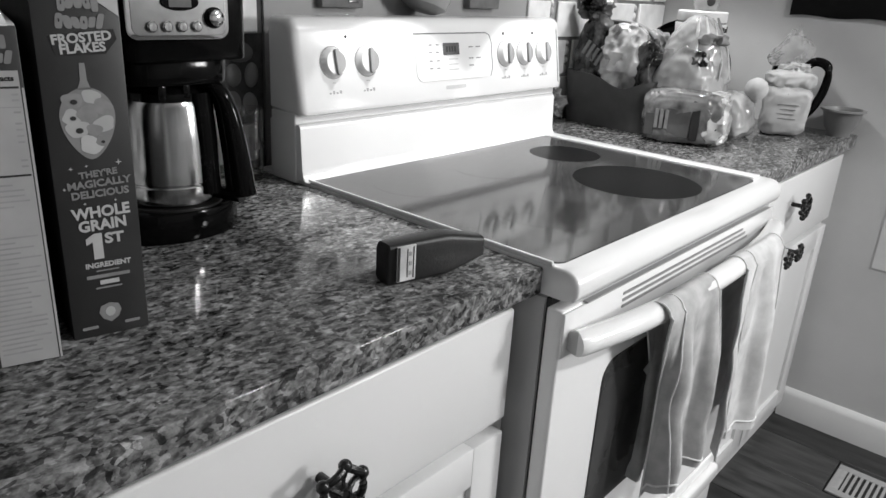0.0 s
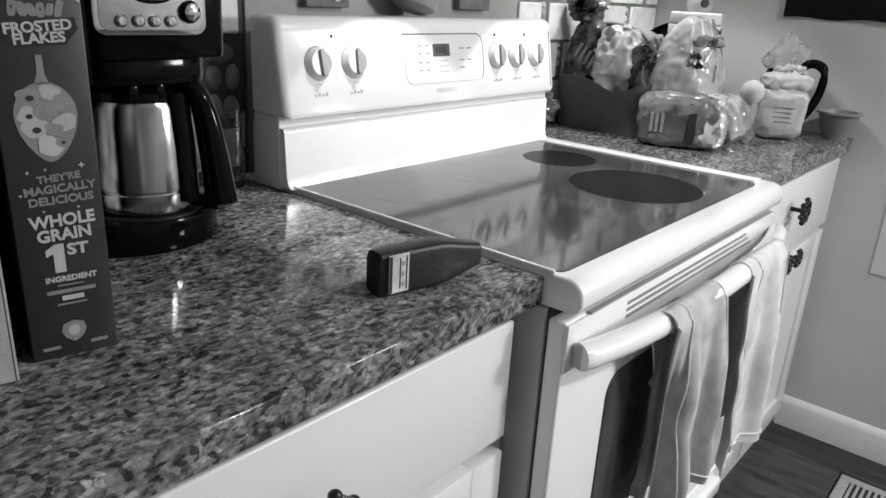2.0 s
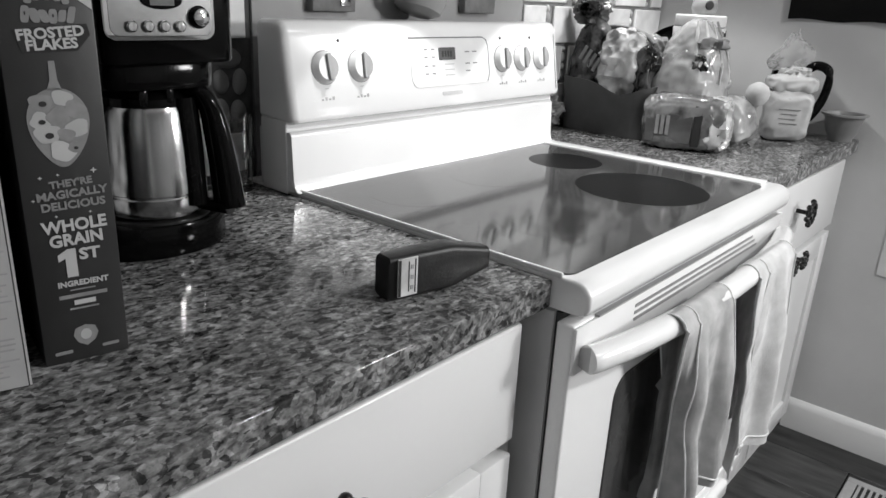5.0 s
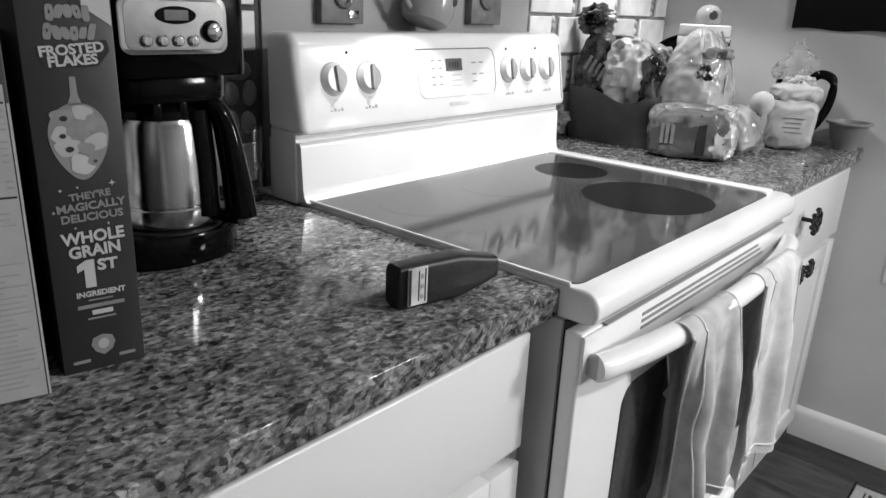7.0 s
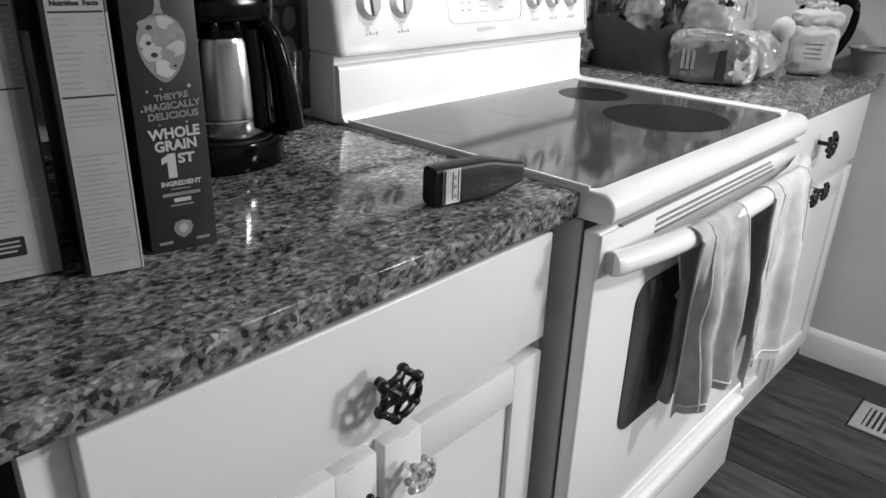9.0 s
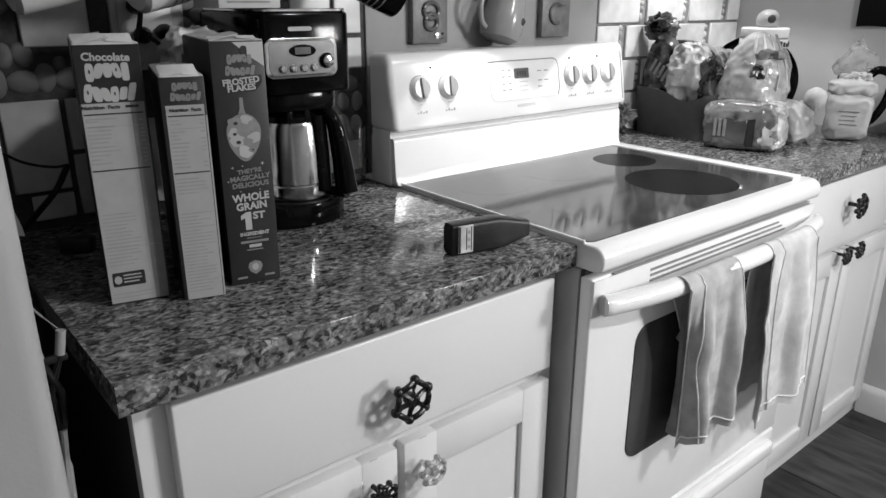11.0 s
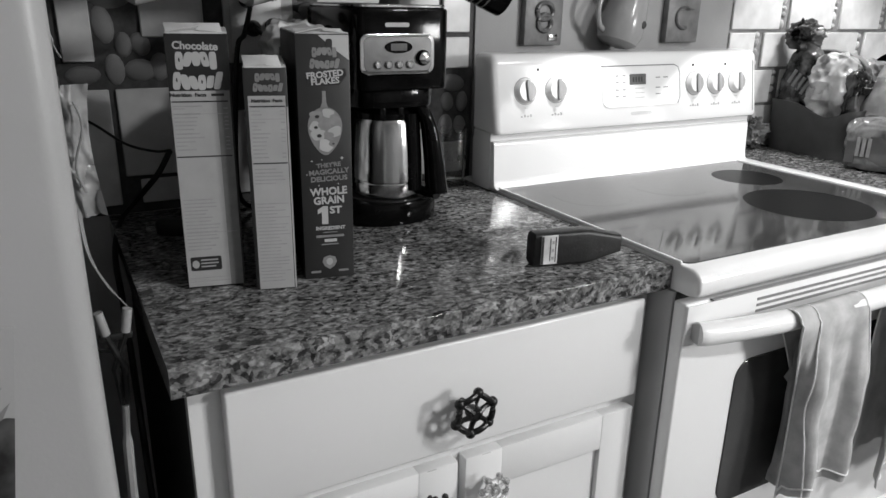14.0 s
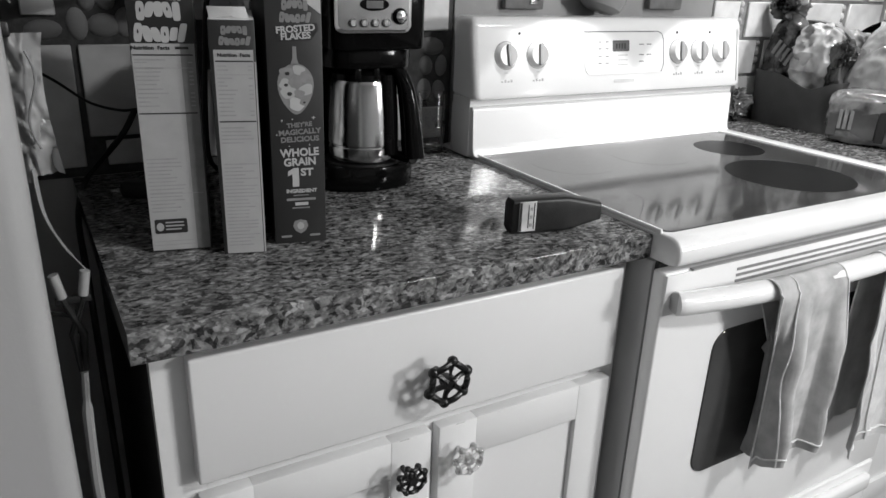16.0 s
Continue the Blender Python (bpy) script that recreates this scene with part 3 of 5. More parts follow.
def on_panel(x, z, out=0.0):
    """A frame on the panel's face: x along it, y up it, z out to the room."""
    y = 0.487 + 0.021 * (z - 1.04) / 0.12
    return Matrix.Translation((x, y, z)) @ Matrix.Rotation(radians(90 - LEAN_P), 4, "X") @ Matrix.Translation((0, 0, out))


for x, turn in ((0.073, 4), (0.15, -2), (0.549, 0), (0.618, 0), (0.69, 0)):
    m = on_panel(x, 1.115)
    knob = part("knob", lathe([(0.0255, 0), (0.0255, 0.002), (0.0235, 0.004), (0.0215, 0.0105), (0.02, 0.012), (0.0, 0.0122)], 28), WHITEPL, panel, "white dial", m)
    part("skirt", lathe([(0.0275, -0.0002), (0.0275, 0.0008), (0.024, 0.001)], 28), KNOBGREY, knob, "grey dial ring", m)
    bm = prism(rounded(-0.0042, 0.0042, -0.0215, 0.0215, 0.004), 0.01, 0.0175, "z", 0.0012)
    part("grip", bm, KNOBGREY, knob, "grey grip bar", m @ Matrix.Rotation(radians(turn), 4, "Z"))
    shade = prism([(0.002, -0.0192)] + [(0.0193 * math.cos(radians(a)), 0.0193 * math.sin(radians(a))) for a in range(-80, 81, 10)] + [(0.002, 0.0192)], 0.0115, 0.0125, "z")
    part("dial_half", shade, KNOBGREY, knob, "grey printed dial half", m)
    for k in range(4):
        part("print", box(-0.013 + 0.0075 * k, -0.0085 + 0.0075 * k, -0.052, -0.052 + 0.003 + 0.0025 * (k % 2), 0, 0.0004), KNOBGREY, panel, "", m)
    part("print", box(-0.004, 0.004, -0.034, -0.033, 0, 0.0004), KNOBGREY, panel, "", m)
for x in (0.107, 0.546, 0.653):
    part("indicator", lathe([(0.003, 0), (0.003, 0.0012), (0, 0.002)], 12), INKDK, panel, "dark pilot lamp", on_panel(x, 1.156))
m = on_panel(0.39, 1.114)
overlay = part("touch_panel", prism(rounded(-0.116, 0.112, -0.044, 0.044, 0.018), 0, 0.0012, "z", 0.0004, 1), WHITEPL, panel, "white touch panel with clock", m)
line = tube([(-0.118, 0.0452, 0.001), (0.095, 0.0452, 0.001), (0.107, 0.04, 0.001), (0.113, 0.026, 0.001), (0.113, -0.026, 0.001), (0.106, -0.041, 0.001)], 0.0012, 6)
part("outline", line, GREYPRINT, overlay, "", m)
part("clock", prism(rounded(-0.039, 0.008, 0.004, 0.027, 0.002), 0.001, 0.0025, "z"), LCD, overlay, "grey clock display", m)
for k in range(4):
    part("digit", box(-0.031 + 0.008 * k, -0.0265 + 0.008 * k, 0.0095, 0.0205, 0.0024, 0.0029), INKDK, overlay, "", m)
for i, (a, b) in enumerate([(-0.075, 0.024), (-0.075, 0.01), (-0.075, -0.006), (-0.075, -0.02), (-0.055, 0.024), (-0.055, 0.01), (-0.055, -0.006), (-0.055, -0.02), (0.045, 0.018), (0.045, -0.004), (0.045, -0.018), (0.068, 0.018), (0.068, -0.004), (-0.01, -0.004), (-0.01, -0.014), (-0.01, -0.024)]):
    w = 0.004 if i < 8 else 0.007 if i < 13 else 0.014
    part("print", box(a - w, a + w, b - 0.0011, b + 0.0011, 0.001, 0.0016), MIDPRINT if i > 12 else GREYPRINT, overlay, "", m)
part("badge", prism(rounded(-0.03, 0.03, -0.0035, 0.0035, 0.003), 0, 0.0008, "z"), MIDPRINT, panel, "grey maker's badge", on_panel(0.385, 1.057))
# oven door
door = part("oven_door", box(RX0 - 0.003, RX1 - 0.001, -0.042, -0.0165, 0.292, 0.868, 0.004, 3), ENAMEL, rng)
part("top_moulding", box(RX0 - 0.003, RX1 - 0.001, -0.0465, -0.0415, 0.802, 0.866, 0.0022, 2), ENAMEL, door, "proud white band behind the handle")
part("window", prism(rounded(0.132, 0.645, 0.468, 0.745, 0.034), -0.0445, -0.04, "y", 0.0008, 1), OVENGLASS, door, "dark oven window glass")
for k, (a, b) in enumerate(((0.05, 0.735), (0.15, 0.6), (0.15, 0.615), (0.15, 0.63))):
    z = 0.862 - 0.01 * k if k else 0.868
    part("vent_slot", box(a, b, -0.0476, -0.04, z - (0.0012 if k == 0 else 0.0022), z + (0.0012 if k == 0 else 0.0022)), GREYPRINT if k else KNOBGREY, door)
# bar handle whose ends run back into the door
hp = curve_points([(0.012, -0.058, 0.826), (0.03, -0.064, 0.826), (0.12, -0.079, 0.826), (0.25, -0.09, 0.826), (0.381, -0.093, 0.826), (0.512, -0.09, 0.826), (0.642, -0.079, 0.826), (0.73, -0.064, 0.826), (0.75, -0.058, 0.826)], 6)
part("door_handle", tube(hp, [0.018] * len(hp), 20), ENAMEL, door, "white bowed bar handle")
for x in (0.0105, 0.7485):
    part("end_cap", prism(ellipse(-0.058, 0.826, 0.0165, 0.0165, 20), x, x + 0.003, "x", 0.0008, 1), SIDE, door, "grey handle end cap")
drawer = part("storage_drawer", box(RX0 + 0.001, RX1 - 0.001, -0.042, -0.016, 0.045, 0.285, 0.005, 3), ENAMEL, rng)
part("drawer_lip", box(RX0 + 0.02, RX1 - 0.02, -0.058, -0.038, 0.222, 0.262, 0.009, 3), ENAMEL, drawer)
# No recess here: a raised grey strip paints the finger slot's shade.
part("drawer_slot_shade", box(0.12, 0.69, -0.0435, -0.038, 0.212, 0.2215, 0.002), GREYPRINT, drawer, "grey strip with the finger slot's shade in its colour")

# ---- dish towels on the oven handle ----


def towel(name, x0, x1, zf, zb, material, label, seed, flare=0.0, ragged=0.0, spread=0.0, inset=0.0):
    tw = thing(name, label, "towel", ((x0 + x1) / 2, -0.098, 0.842), "towels on the oven handle")
    yc, zc, r = -0.0905, 0.826, 0.0195
    length_f, length_b = zc - zf, zc - zb
    nu, path = 42, []
    for k in range(21):
        path.append((-1, length_f * (1 - k / 20)))
    for k in range(1, 12):
        path.append((0, radians(180 * k / 12)))
    for k in range(18):
        path.append((1, length_b * k / 17))
    t = bmesh.new()
    rows = []
    for side, q in path:
        row = []
        for i in range(nu + 1):
            u = i / nu
            if side == 0:
                y, z, drop = yc - r * math.cos(q), zc + r * math.sin(q), 0.0
            else:
                drop = q
                y, z = yc + side * r, zc - q
            f = min(1.0, drop / 0.12)
            fold = math.sin(u * 10 + seed + drop * 2.5) * 0.017 + math.sin(u * 23 + seed * 2.1 + drop * 6) * 0.006 + 0.012 * noise.noise(Vector((u * 5, drop * 9, seed))) + 0.007 * (0.5 - 2 * abs(noise.noise(Vector((u * 6 + drop * 5, drop * 7, seed + 2)))))
            if side < 0:
                y += min(-0.002, -0.006 * f + fold * f * 0.9 - 0.004)
            elif side > 0:
                y = min(y + 0.004 * f, -0.052) + fold * f * 0.25
            turned = max(0.0, 1 - u / 0.25)
            if side < 0:
                y += 0.016 * turned * f
            pinch = 1 - 0.05 * math.exp(-drop / 0.09)
            mid = (x0 + x1) / 2 + flare * drop * (1.0 if side < 0 else 0.75)
            x = mid + (u - 0.5) * (x1 - x0) * pinch * (1 + spread * f) + inset * turned * f + (inset * f * (1 - u) if side > 0 else 0.0) + 0.006 * noise.noise(Vector((u * 2, drop * 6, seed + 4)))
            if side < 0 and drop > length_f - 0.03 and ragged:
                z += ragged * noise.noise(Vector((u * 9, 3.1, seed))) - 0.022 * turned
            row.append(t.verts.new((x, y, z)))
        rows.append(row)
    for a, b in zip(rows, rows[1:]):
        for i in range(nu):
            t.faces.new((a[i], a[i + 1], b[i + 1], b[i]))
    edge = [[r_[k].co.copy() for r_ in rows] for k in (0, int(nu * 0.25), nu)]
    hem = [v.co.copy() for v in rows[1]]
    bmesh.ops.recalc_face_normals(t, faces=t.faces)
    bmesh.ops.solidify(t, geom=t.faces[:], thickness=0.0028)
    part("cloth", t, material, tw, "", angle=60)
    for e in edge:
        part("hem", tube([p + Vector((0, -0.001, 0)) for p in e], 0.0015, 7), HEM, tw, "pale stitched hem")
    part("hem", tube([p + Vector((0, -0.001, 0)) for p in hem], 0.0017, 7), HEM, tw, "pale stitched hem")
    return tw


towel("dish_towel", 0.172, 0.345, 0.515, 0.49, CLOTH, "grey cotton dish towel folded over the oven handle", 1.0, 0.02, 0.014, 0.0, 0.036)
towel("dish_towel", 0.455, 0.645, 0.46, 0.49, CLOTHLT, "pale cotton dish towel hanging from the oven handle", 4.2, 0.12, 0.006, 0.22)

# ---- left counter ----


def cereal_box(x0, y0, x1, y1, height, depth, face, label, rise=0.012):
    """A tall carton standing with its narrow side to the room. Returns the thing, and the pose of that side: x along it, y up, z out."""
    wide = math.hypot(x1 - x0, y1 - y0)
    turn = math.atan2(y1 - y0, x1 - x0)
    at = Matrix.Translation((x0, y0, 0.9145)) @ Matrix.Rotation(turn, 4, "Z")
    bx = thing("cereal_box", label, "cereal box", (x0, y0, 0.9145), "cereal boxes")
    part("carton", box(0, wide, 0, depth, 0, height, 0.0012, 2), face, bx, "", at)
    # long flaps folded over one another, and the narrow flap standing up a little
    for k, (a, b, lift) in enumerate(((0.0, wide * 0.56, 0.006), (wide * 0.5, wide, 0.003))):
        fl = box(a + 0.001, b - 0.0005, 0.002, depth - 0.002, height, height + 0.0012)
        bmesh.ops.subdivide_edges(fl, edges=[e for e in fl.edges if abs(e.verts[0].co.y - e.verts[1].co.y) > 0.05], cuts=8)
        for v in fl.verts:
            edge = (v.co.x - a) / (b - a) if k == 0 else (b - v.co.x) / (b - a)
            v.co.z += lift * edge * (1 + 0.5 * math.sin(v.co.y * 31 + height * 40))
        part("flap", fl, CARDTOP, bx, "bare cardboard flap", at)
    fl = box(0.003, wide - 0.005, 0.0006, 0.0016, height - 0.001, height + rise, 0.0003, 1)
    for v in fl.verts:
        up = max(0.0, (v.co.z - height) / rise)
        v.co.y += 0.012 * up * up
        v.co.x += (-0.003 - 0.0015 * math.sin(40 * v.co.x)) * up
    part("flap", fl, CARDTOP, bx, "worn pale end flap", at)
    return bx, at @ Matrix.Rotation(radians(90), 4, "X"), wide


def bars(parent, m, x0, x1, rows, h, material, out=0.0006, seed=0, ragged=True):
    """Lines of unreadable small print, one part a line, broken into words."""
    rnd = random.Random(seed)
    for y in rows:
        t = bmesh.new()
        b = x0 + (x1 - x0) * (rnd.uniform(0.55, 1.0) if ragged else 1.0)
        box(x0, b, y - h / 2, y + h / 2, 0.0004, out, bm=t)
        part("small_print", t, material, parent, "", m, angle=0)


def panel_print(parent, m, x0, x1, rules, rows, tail, seed):
    """A nutrition panel: dark rules, short rows of print with a figure at their end, and long rows below."""
    rnd = random.Random(seed)
    bars(parent, m, x0, x1, rules, 0.0016, INKDK, 0.0007, seed, False)
    for y in rows:
        b = x0 + (x1 - x0) * rnd.uniform(0.2, 0.55)
        part("small_print", box(x0 + 0.001, b, y - 0.0008, y + 0.0008, 0.0004, 0.0006), FINEPRINT, parent, "", m, angle=0)
        if rnd.random() < 0.7:
            part("small_print", box(x1 - 0.006, x1 - 0.001, y - 0.0008, y + 0.0008, 0.0004, 0.0006), FINEPRINT, parent, "", m, angle=0)
    bars(parent, m, x0 + 0.001, x1 - 0.001, tail, 0.0015, FINEPRINT, 0.0006, seed + 7)


def blob_logo(parent, m, cx, cy, w, h, rows, material):
    """A two-line bubble wordmark reduced to plain rounded lobes."""
    rnd = random.Random(11)
    for r in range(rows):
        k = 5 if r == 0 else 6
        ww = w * (0.84 if r == 0 else 1.0)
        y0 = cy + h * (0.5 - (r + 0.5) / rows)
        for i in range(k):
            u = 2 * (i + 0.5) / k - 1
            arch = 0.08 * h * (1 - u * u) * (1 if r == 0 else -1)
            a, b = ww / k * 0.47, h / rows * 0.47 * (rnd.uniform(0.74, 0.95) if 0 < i < k - 1 else 1.05)
            x, y = cx + u * ww / 2, y0 + arch
            lean = rnd.uniform(-0.25, 0.25)
            lobe = []
            for q in range(20):
                g = 2 * math.pi * q / 20 + 0.1
                px = a * math.copysign(abs(math.cos(g)) ** 0.5, math.cos(g)) * (1 + 0.1 * math.sin(g * 2 + i))
                py = b * math.copysign(abs(math.sin(g)) ** 0.6, math.sin(g))
                lobe.append((x + px + lean * py, y + py))
            top = 0.0007 + 0.00004 * i
            part("logo_lobe", prism(lobe, 0.0003, top, "z"), material, parent, "", m, angle=0)
            if i % 3 == 0:
                part("logo_hole", prism(ellipse(x, y + b * 0.1, a * 0.2, b * 0.25, 10), 0.0006, 0.001, "z"), CARDDK, parent, "", m, angle=0)


# chocolate cereal, tall
bx, m, w = cereal_box(-0.6505, 0.2206, -0.5790, 0.2051, 0.326, 0.195, CARD, "tall chocolate cereal box with nutrition panel on its side")
part("top_band", prism([(0.0005, 0.26), (w - 0.0005, 0.26), (w - 0.0005, 0.3255), (0.0005, 0.3255)], 0.0002, 0.0005, "z"), CARDDK, bx, "dark printed band", m)
lettering("lettering", "Chocolate", 0.0125, INKLT, bx, m @ Matrix.Translation((w / 2 - 0.002, 0.3115, 0.0005)) @ Matrix.Rotation(radians(-2), 4, "Z"))
blob_logo(bx, m, w / 2 - 0.002, 0.2825, 0.058, 0.043, 2, INKLT)
part("label", prism([(0.0008, 0.002), (0.0545, 0.002), (0.0545, 0.2585), (0.0008, 0.2585)], 0.0002, 0.0004, "z"), CARDLT, bx, "pale nutrition panel", m)
part("side_strip", prism([(0.0545, 0.002), (w - 0.0025, 0.002), (w - 0.0025, 0.2585), (0.0545, 0.2585)], 0.0002, 0.0004, "z"), INKGR, bx, "grey printed margin", m)
panel_print(bx, m, 0.002, w - 0.005, [0.2455, 0.177], [], [], 1)
panel_print(bx, m, 0.002, w - 0.005, [], [0.24, 0.237, 0.2305, 0.226, 0.221, 0.2165, 0.2115, 0.206, 0.201, 0.196, 0.191, 0.186], [], 2)
bars(bx, m, 0.002, w - 0.006, [0.2305, 0.0765], 0.0007, FINEPRINT, 0.0006, 4, False)
panel_print(bx, m, 0.003, 0.052, [], [], [0.121 - 0.0048 * k for k in range(15)], 5)
lettering("lettering", "Nutrition  Facts", 0.006, INKDK, bx, m @ Matrix.Translation((0.022, 0.2535, 0.0005)), 1.1)
bars(bx, m, 0.049, 0.064, [0.2535], 0.003, INKDK, 0.0006, 8, False)
part("stamp", prism(rounded(0.0055, 0.0445, 0.0245, 0.0435, 0.002, 3), 0.0003, 0.0007, "z"), INKDK, bx, "dark printed stamp", m)
bars(bx, m, 0.0185, 0.0425, [0.039, 0.0345, 0.03], 0.0018, CARDLT, 0.001, 6)
part("stamp_mark", prism(ellipse(0.012, 0.0335, 0.0045, 0.0055), 0.0006, 0.001, "z"), CARDLT, bx, "", m)
bars(bx, m, 0.003, w - 0.004, [0.009, 0.014], 0.0008, FINEPRINT, 0.0006, 9)

# middle box, shorter
bx, m, w = cereal_box(-0.5712, 0.1766, -0.5206, 0.1630, 0.288, 0.19, CARD, "short cereal box with pale nutrition panel on its side", 0.014)
blob_logo(bx, m, w / 2 + 0.003, 0.2705, 0.036, 0.021, 2, INKGR)
part("label", prism([(0.0045, 0.001), (w - 0.003, 0.001), (w - 0.003, 0.2545), (0.0045, 0.2545)], 0.0002, 0.0004, "z"), CARDLT, bx, "pale nutrition panel", m)
part("edge_strip", prism([(w - 0.002, 0.001), (w - 0.0003, 0.001), (w - 0.0003, 0.241), (w - 0.002, 0.241)], 0.0002, 0.0005, "z"), INKLT, bx, "white card edge", m)
panel_print(bx, m, 0.006, w - 0.004, [0.2415, 0.1705], [0.236, 0.2315, 0.222, 0.2175, 0.213, 0.208, 0.203, 0.198, 0.193, 0.188, 0.183, 0.178], [], 3)
bars(bx, m, 0.006, w - 0.004, [0.226], 0.0007, FINEPRINT, 0.0006, 4, False)
panel_print(bx, m, 0.006, w - 0.004, [], [], [0.163 - 0.0046 * k for k in range(5)], 6)
panel_print(bx, m, 0.006, w - 0.004, [], [], [0.118 - 0.0046 * k for k in range(24)], 8)
lettering("lettering", "Nutrition  Facts", 0.0058, INKDK, bx, m @ Matrix.Translation((w / 2 + 0.001, 0.2485, 0.0005)))

# right box, red with a spoon of cereal
bx, m, w = cereal_box(-0.5015, 0.1850, -0.4345, 0.1720, 0.327, 0.185, CARD, "tall red cereal box with white lettering on its side", 0.006)
part("corner_patch", prism([(w * 0.42, 0.3255), (w - 0.001, 0.3255), (w - 0.001, 0.295), (w * 0.72, 0.308)], 0.0002, 0.0005, "z"), INKLT, bx, "white corner flash", m)
part("corner_mark", prism(rounded(w * 0.56, w * 0.68, 0.309, 0.321, 0.003, 3), 0.0004, 0.0008, "z"), CARD, bx, "", m)
blob_logo(bx, m, w / 2 + 0.002, 0.2975, 0.038, 0.025, 2, INKGR)
part("name_panel", prism([(w / 2 - 0.024, 0.279), (w / 2 - 0.004, 0.282), (w / 2 + 0.028, 0.2845), (w / 2 + 0.03, 0.276), (w / 2 + 0.02, 0.264), (w / 2 - 0.019, 0.262)], 0.0002, 0.0004, "z"), CARDDK, bx, "dark lettering shadow", m)
for text, y, size, sq, turn in (("FROSTED", 0.277, 0.0108, 1.05, 5), ("FLAKES", 0.2685, 0.0108, 1.05, 4), ("WHOLE", 0.1235, 0.014, 0.98, 2), ("GRAIN", 0.1112, 0.014, 0.98, 2)):
    lettering("lettering", text, size, INKLT, bx, m @ Matrix.Translation((w / 2 + 0.002, y, 0.0004)) @ Matrix.Rotation(radians(turn), 4, "Z"), sq)
one = [(-0.004, -0.0125), (0.0045, -0.0125), (0.0045, 0.0125), (-0.002, 0.0125), (-0.0095, 0.008), (-0.0095, 0.002), (-0.004, 0.0045)]
part("lettering", prism([(w / 2 - 0.0045 + a, 0.091 + b) for a, b in one], 0.0003, 0.0008, "z"), INKLT, bx, "white numeral 1", m, angle=0)
lettering("lettering", "ST", 0.0135, INKLT, bx, m @ Matrix.Translation((w / 2 + 0.0105, 0.0972, 0.0004)), 1.15)
for text, y, size, turn in (("THEY'RE", 0.1595, 0.008, 4), ("MAGICALLY", 0.1505, 0.0092, 3), ("DELICIOUS", 0.141, 0.0092, 2)):
    lettering("lettering", text, size, INKGR, bx, m @ Matrix.Translation((w / 2 + 0.003, y, 0.0004)) @ Matrix.Rotation(radians(turn), 4, "Z"), 1.08)
lettering("lettering", "INGREDIENT", 0.0066, INKLT, bx, m @ Matrix.Translation((w / 2 + 0.003, 0.0722, 0.0004)), 1.05)
for a, b, y, h, ink in ((-0.008, 0.012, 0.0665, 0.0012, INKGR), (-0.017, 0.021, 0.061, 0.0034, INKGR), (-0.006, 0.011, 0.0547, 0.0042, INKLT), (-0.01, 0.013, 0.0493, 0.0016, INKGR)):
    part("small_print", box(w / 2 + a, w / 2 + b, y - h / 2, y + h / 2, 0.0004, 0.0006), ink, bx, "", m, angle=0)
part("crest", prism([(w / 2 - 0.008, 0.0305), (w / 2, 0.033), (w / 2 + 0.008, 0.0305), (w / 2 + 0.01, 0.024), (w / 2 + 0.007, 0.0175), (w / 2, 0.013), (w / 2 - 0.007, 0.0175), (w / 2 - 0.01, 0.024)], 0.0003, 0.0006, "z"), INKGR, bx, "grey printed crest", m)
part("crest_mark", prism(ellipse(w / 2, 0.024, 0.0045, 0.005, 14), 0.0005, 0.0009, "z"), CARDLT, bx, "", m)
for dx in (-0.022, 0.016):
    part("crest_bar", prism(rounded(w / 2 + dx - 0.004, w / 2 + dx + 0.01, 0.0085, 0.0115, 0.001, 2), 0.0003, 0.0006, "z"), INKGR, bx, "", m)
part("spoon_handle", prism([(w / 2 - 0.0025, 0.2565), (w / 2 + 0.002, 0.2565), (w / 2 + 0.0025, 0.242), (w / 2 + 0.005, 0.234), (w / 2 - 0.006, 0.234), (w / 2 - 0.003, 0.242)], 0.0003, 0.0006, "z"), INKGR, bx, "", m)
# printed spoon bowl drawn to a point, heaped with cereal
bowl = [(w / 2 + 0.0225 * math.cos(g) * (1 if math.sin(g) > 0 else 1 - 0.3 * abs(math.sin(g)) ** 2), 0.211 + (0.025 if math.sin(g) > 0 else 0.038) * math.sin(g)) for g in (2 * math.pi * q / 36 for q in range(36))]
part("spoon_picture", prism(bowl, 0.0003, 0.0006, "z"), INKGR, bx, "printed spoonful of cereal", m)
heap = [(-0.011, 0.014, 0.0085, GREYPRINT), (0.004, 0.017, 0.0075, CARDLT), (0.0125, 0.008, 0.008, GREYPRINT), (-0.013, 0.0, 0.0075, CARDLT), (0.0, 0.003, 0.0085, GREYPRINT), (0.013, -0.007, 0.0085, CARDLT), (-0.009, -0.011, 0.0095, CARDLT), (0.004, -0.012, 0.0065, GREYPRINT), (0.0, -0.025, 0.0095, INKLT), (0.009, -0.022, 0.005, GREYPRINT)]
for k, (a, b, r, ink) in enumerate(heap):
    lump = [(w / 2 + a + r * (1 + 0.16 * math.sin(3 * g + k)) * math.cos(g), 0.211 + b + r * 0.86 * (1 + 0.16 * math.cos(2 * g + k)) * math.sin(g)) for g in (2 * math.pi * q / 18 for q in range(18))]
    part("cereal_piece", prism(lump, 0.0006, 0.0008 + 0.00003 * k, "z"), ink, bx, "", m)
    if k % 3 == 0:
        part("piece_hole", prism(ellipse(w / 2 + a + 0.001, 0.211 + b - 0.001, r * 0.34, r * 0.26, 10), 0.0009, 0.00125, "z"), CARD, bx, "", m)
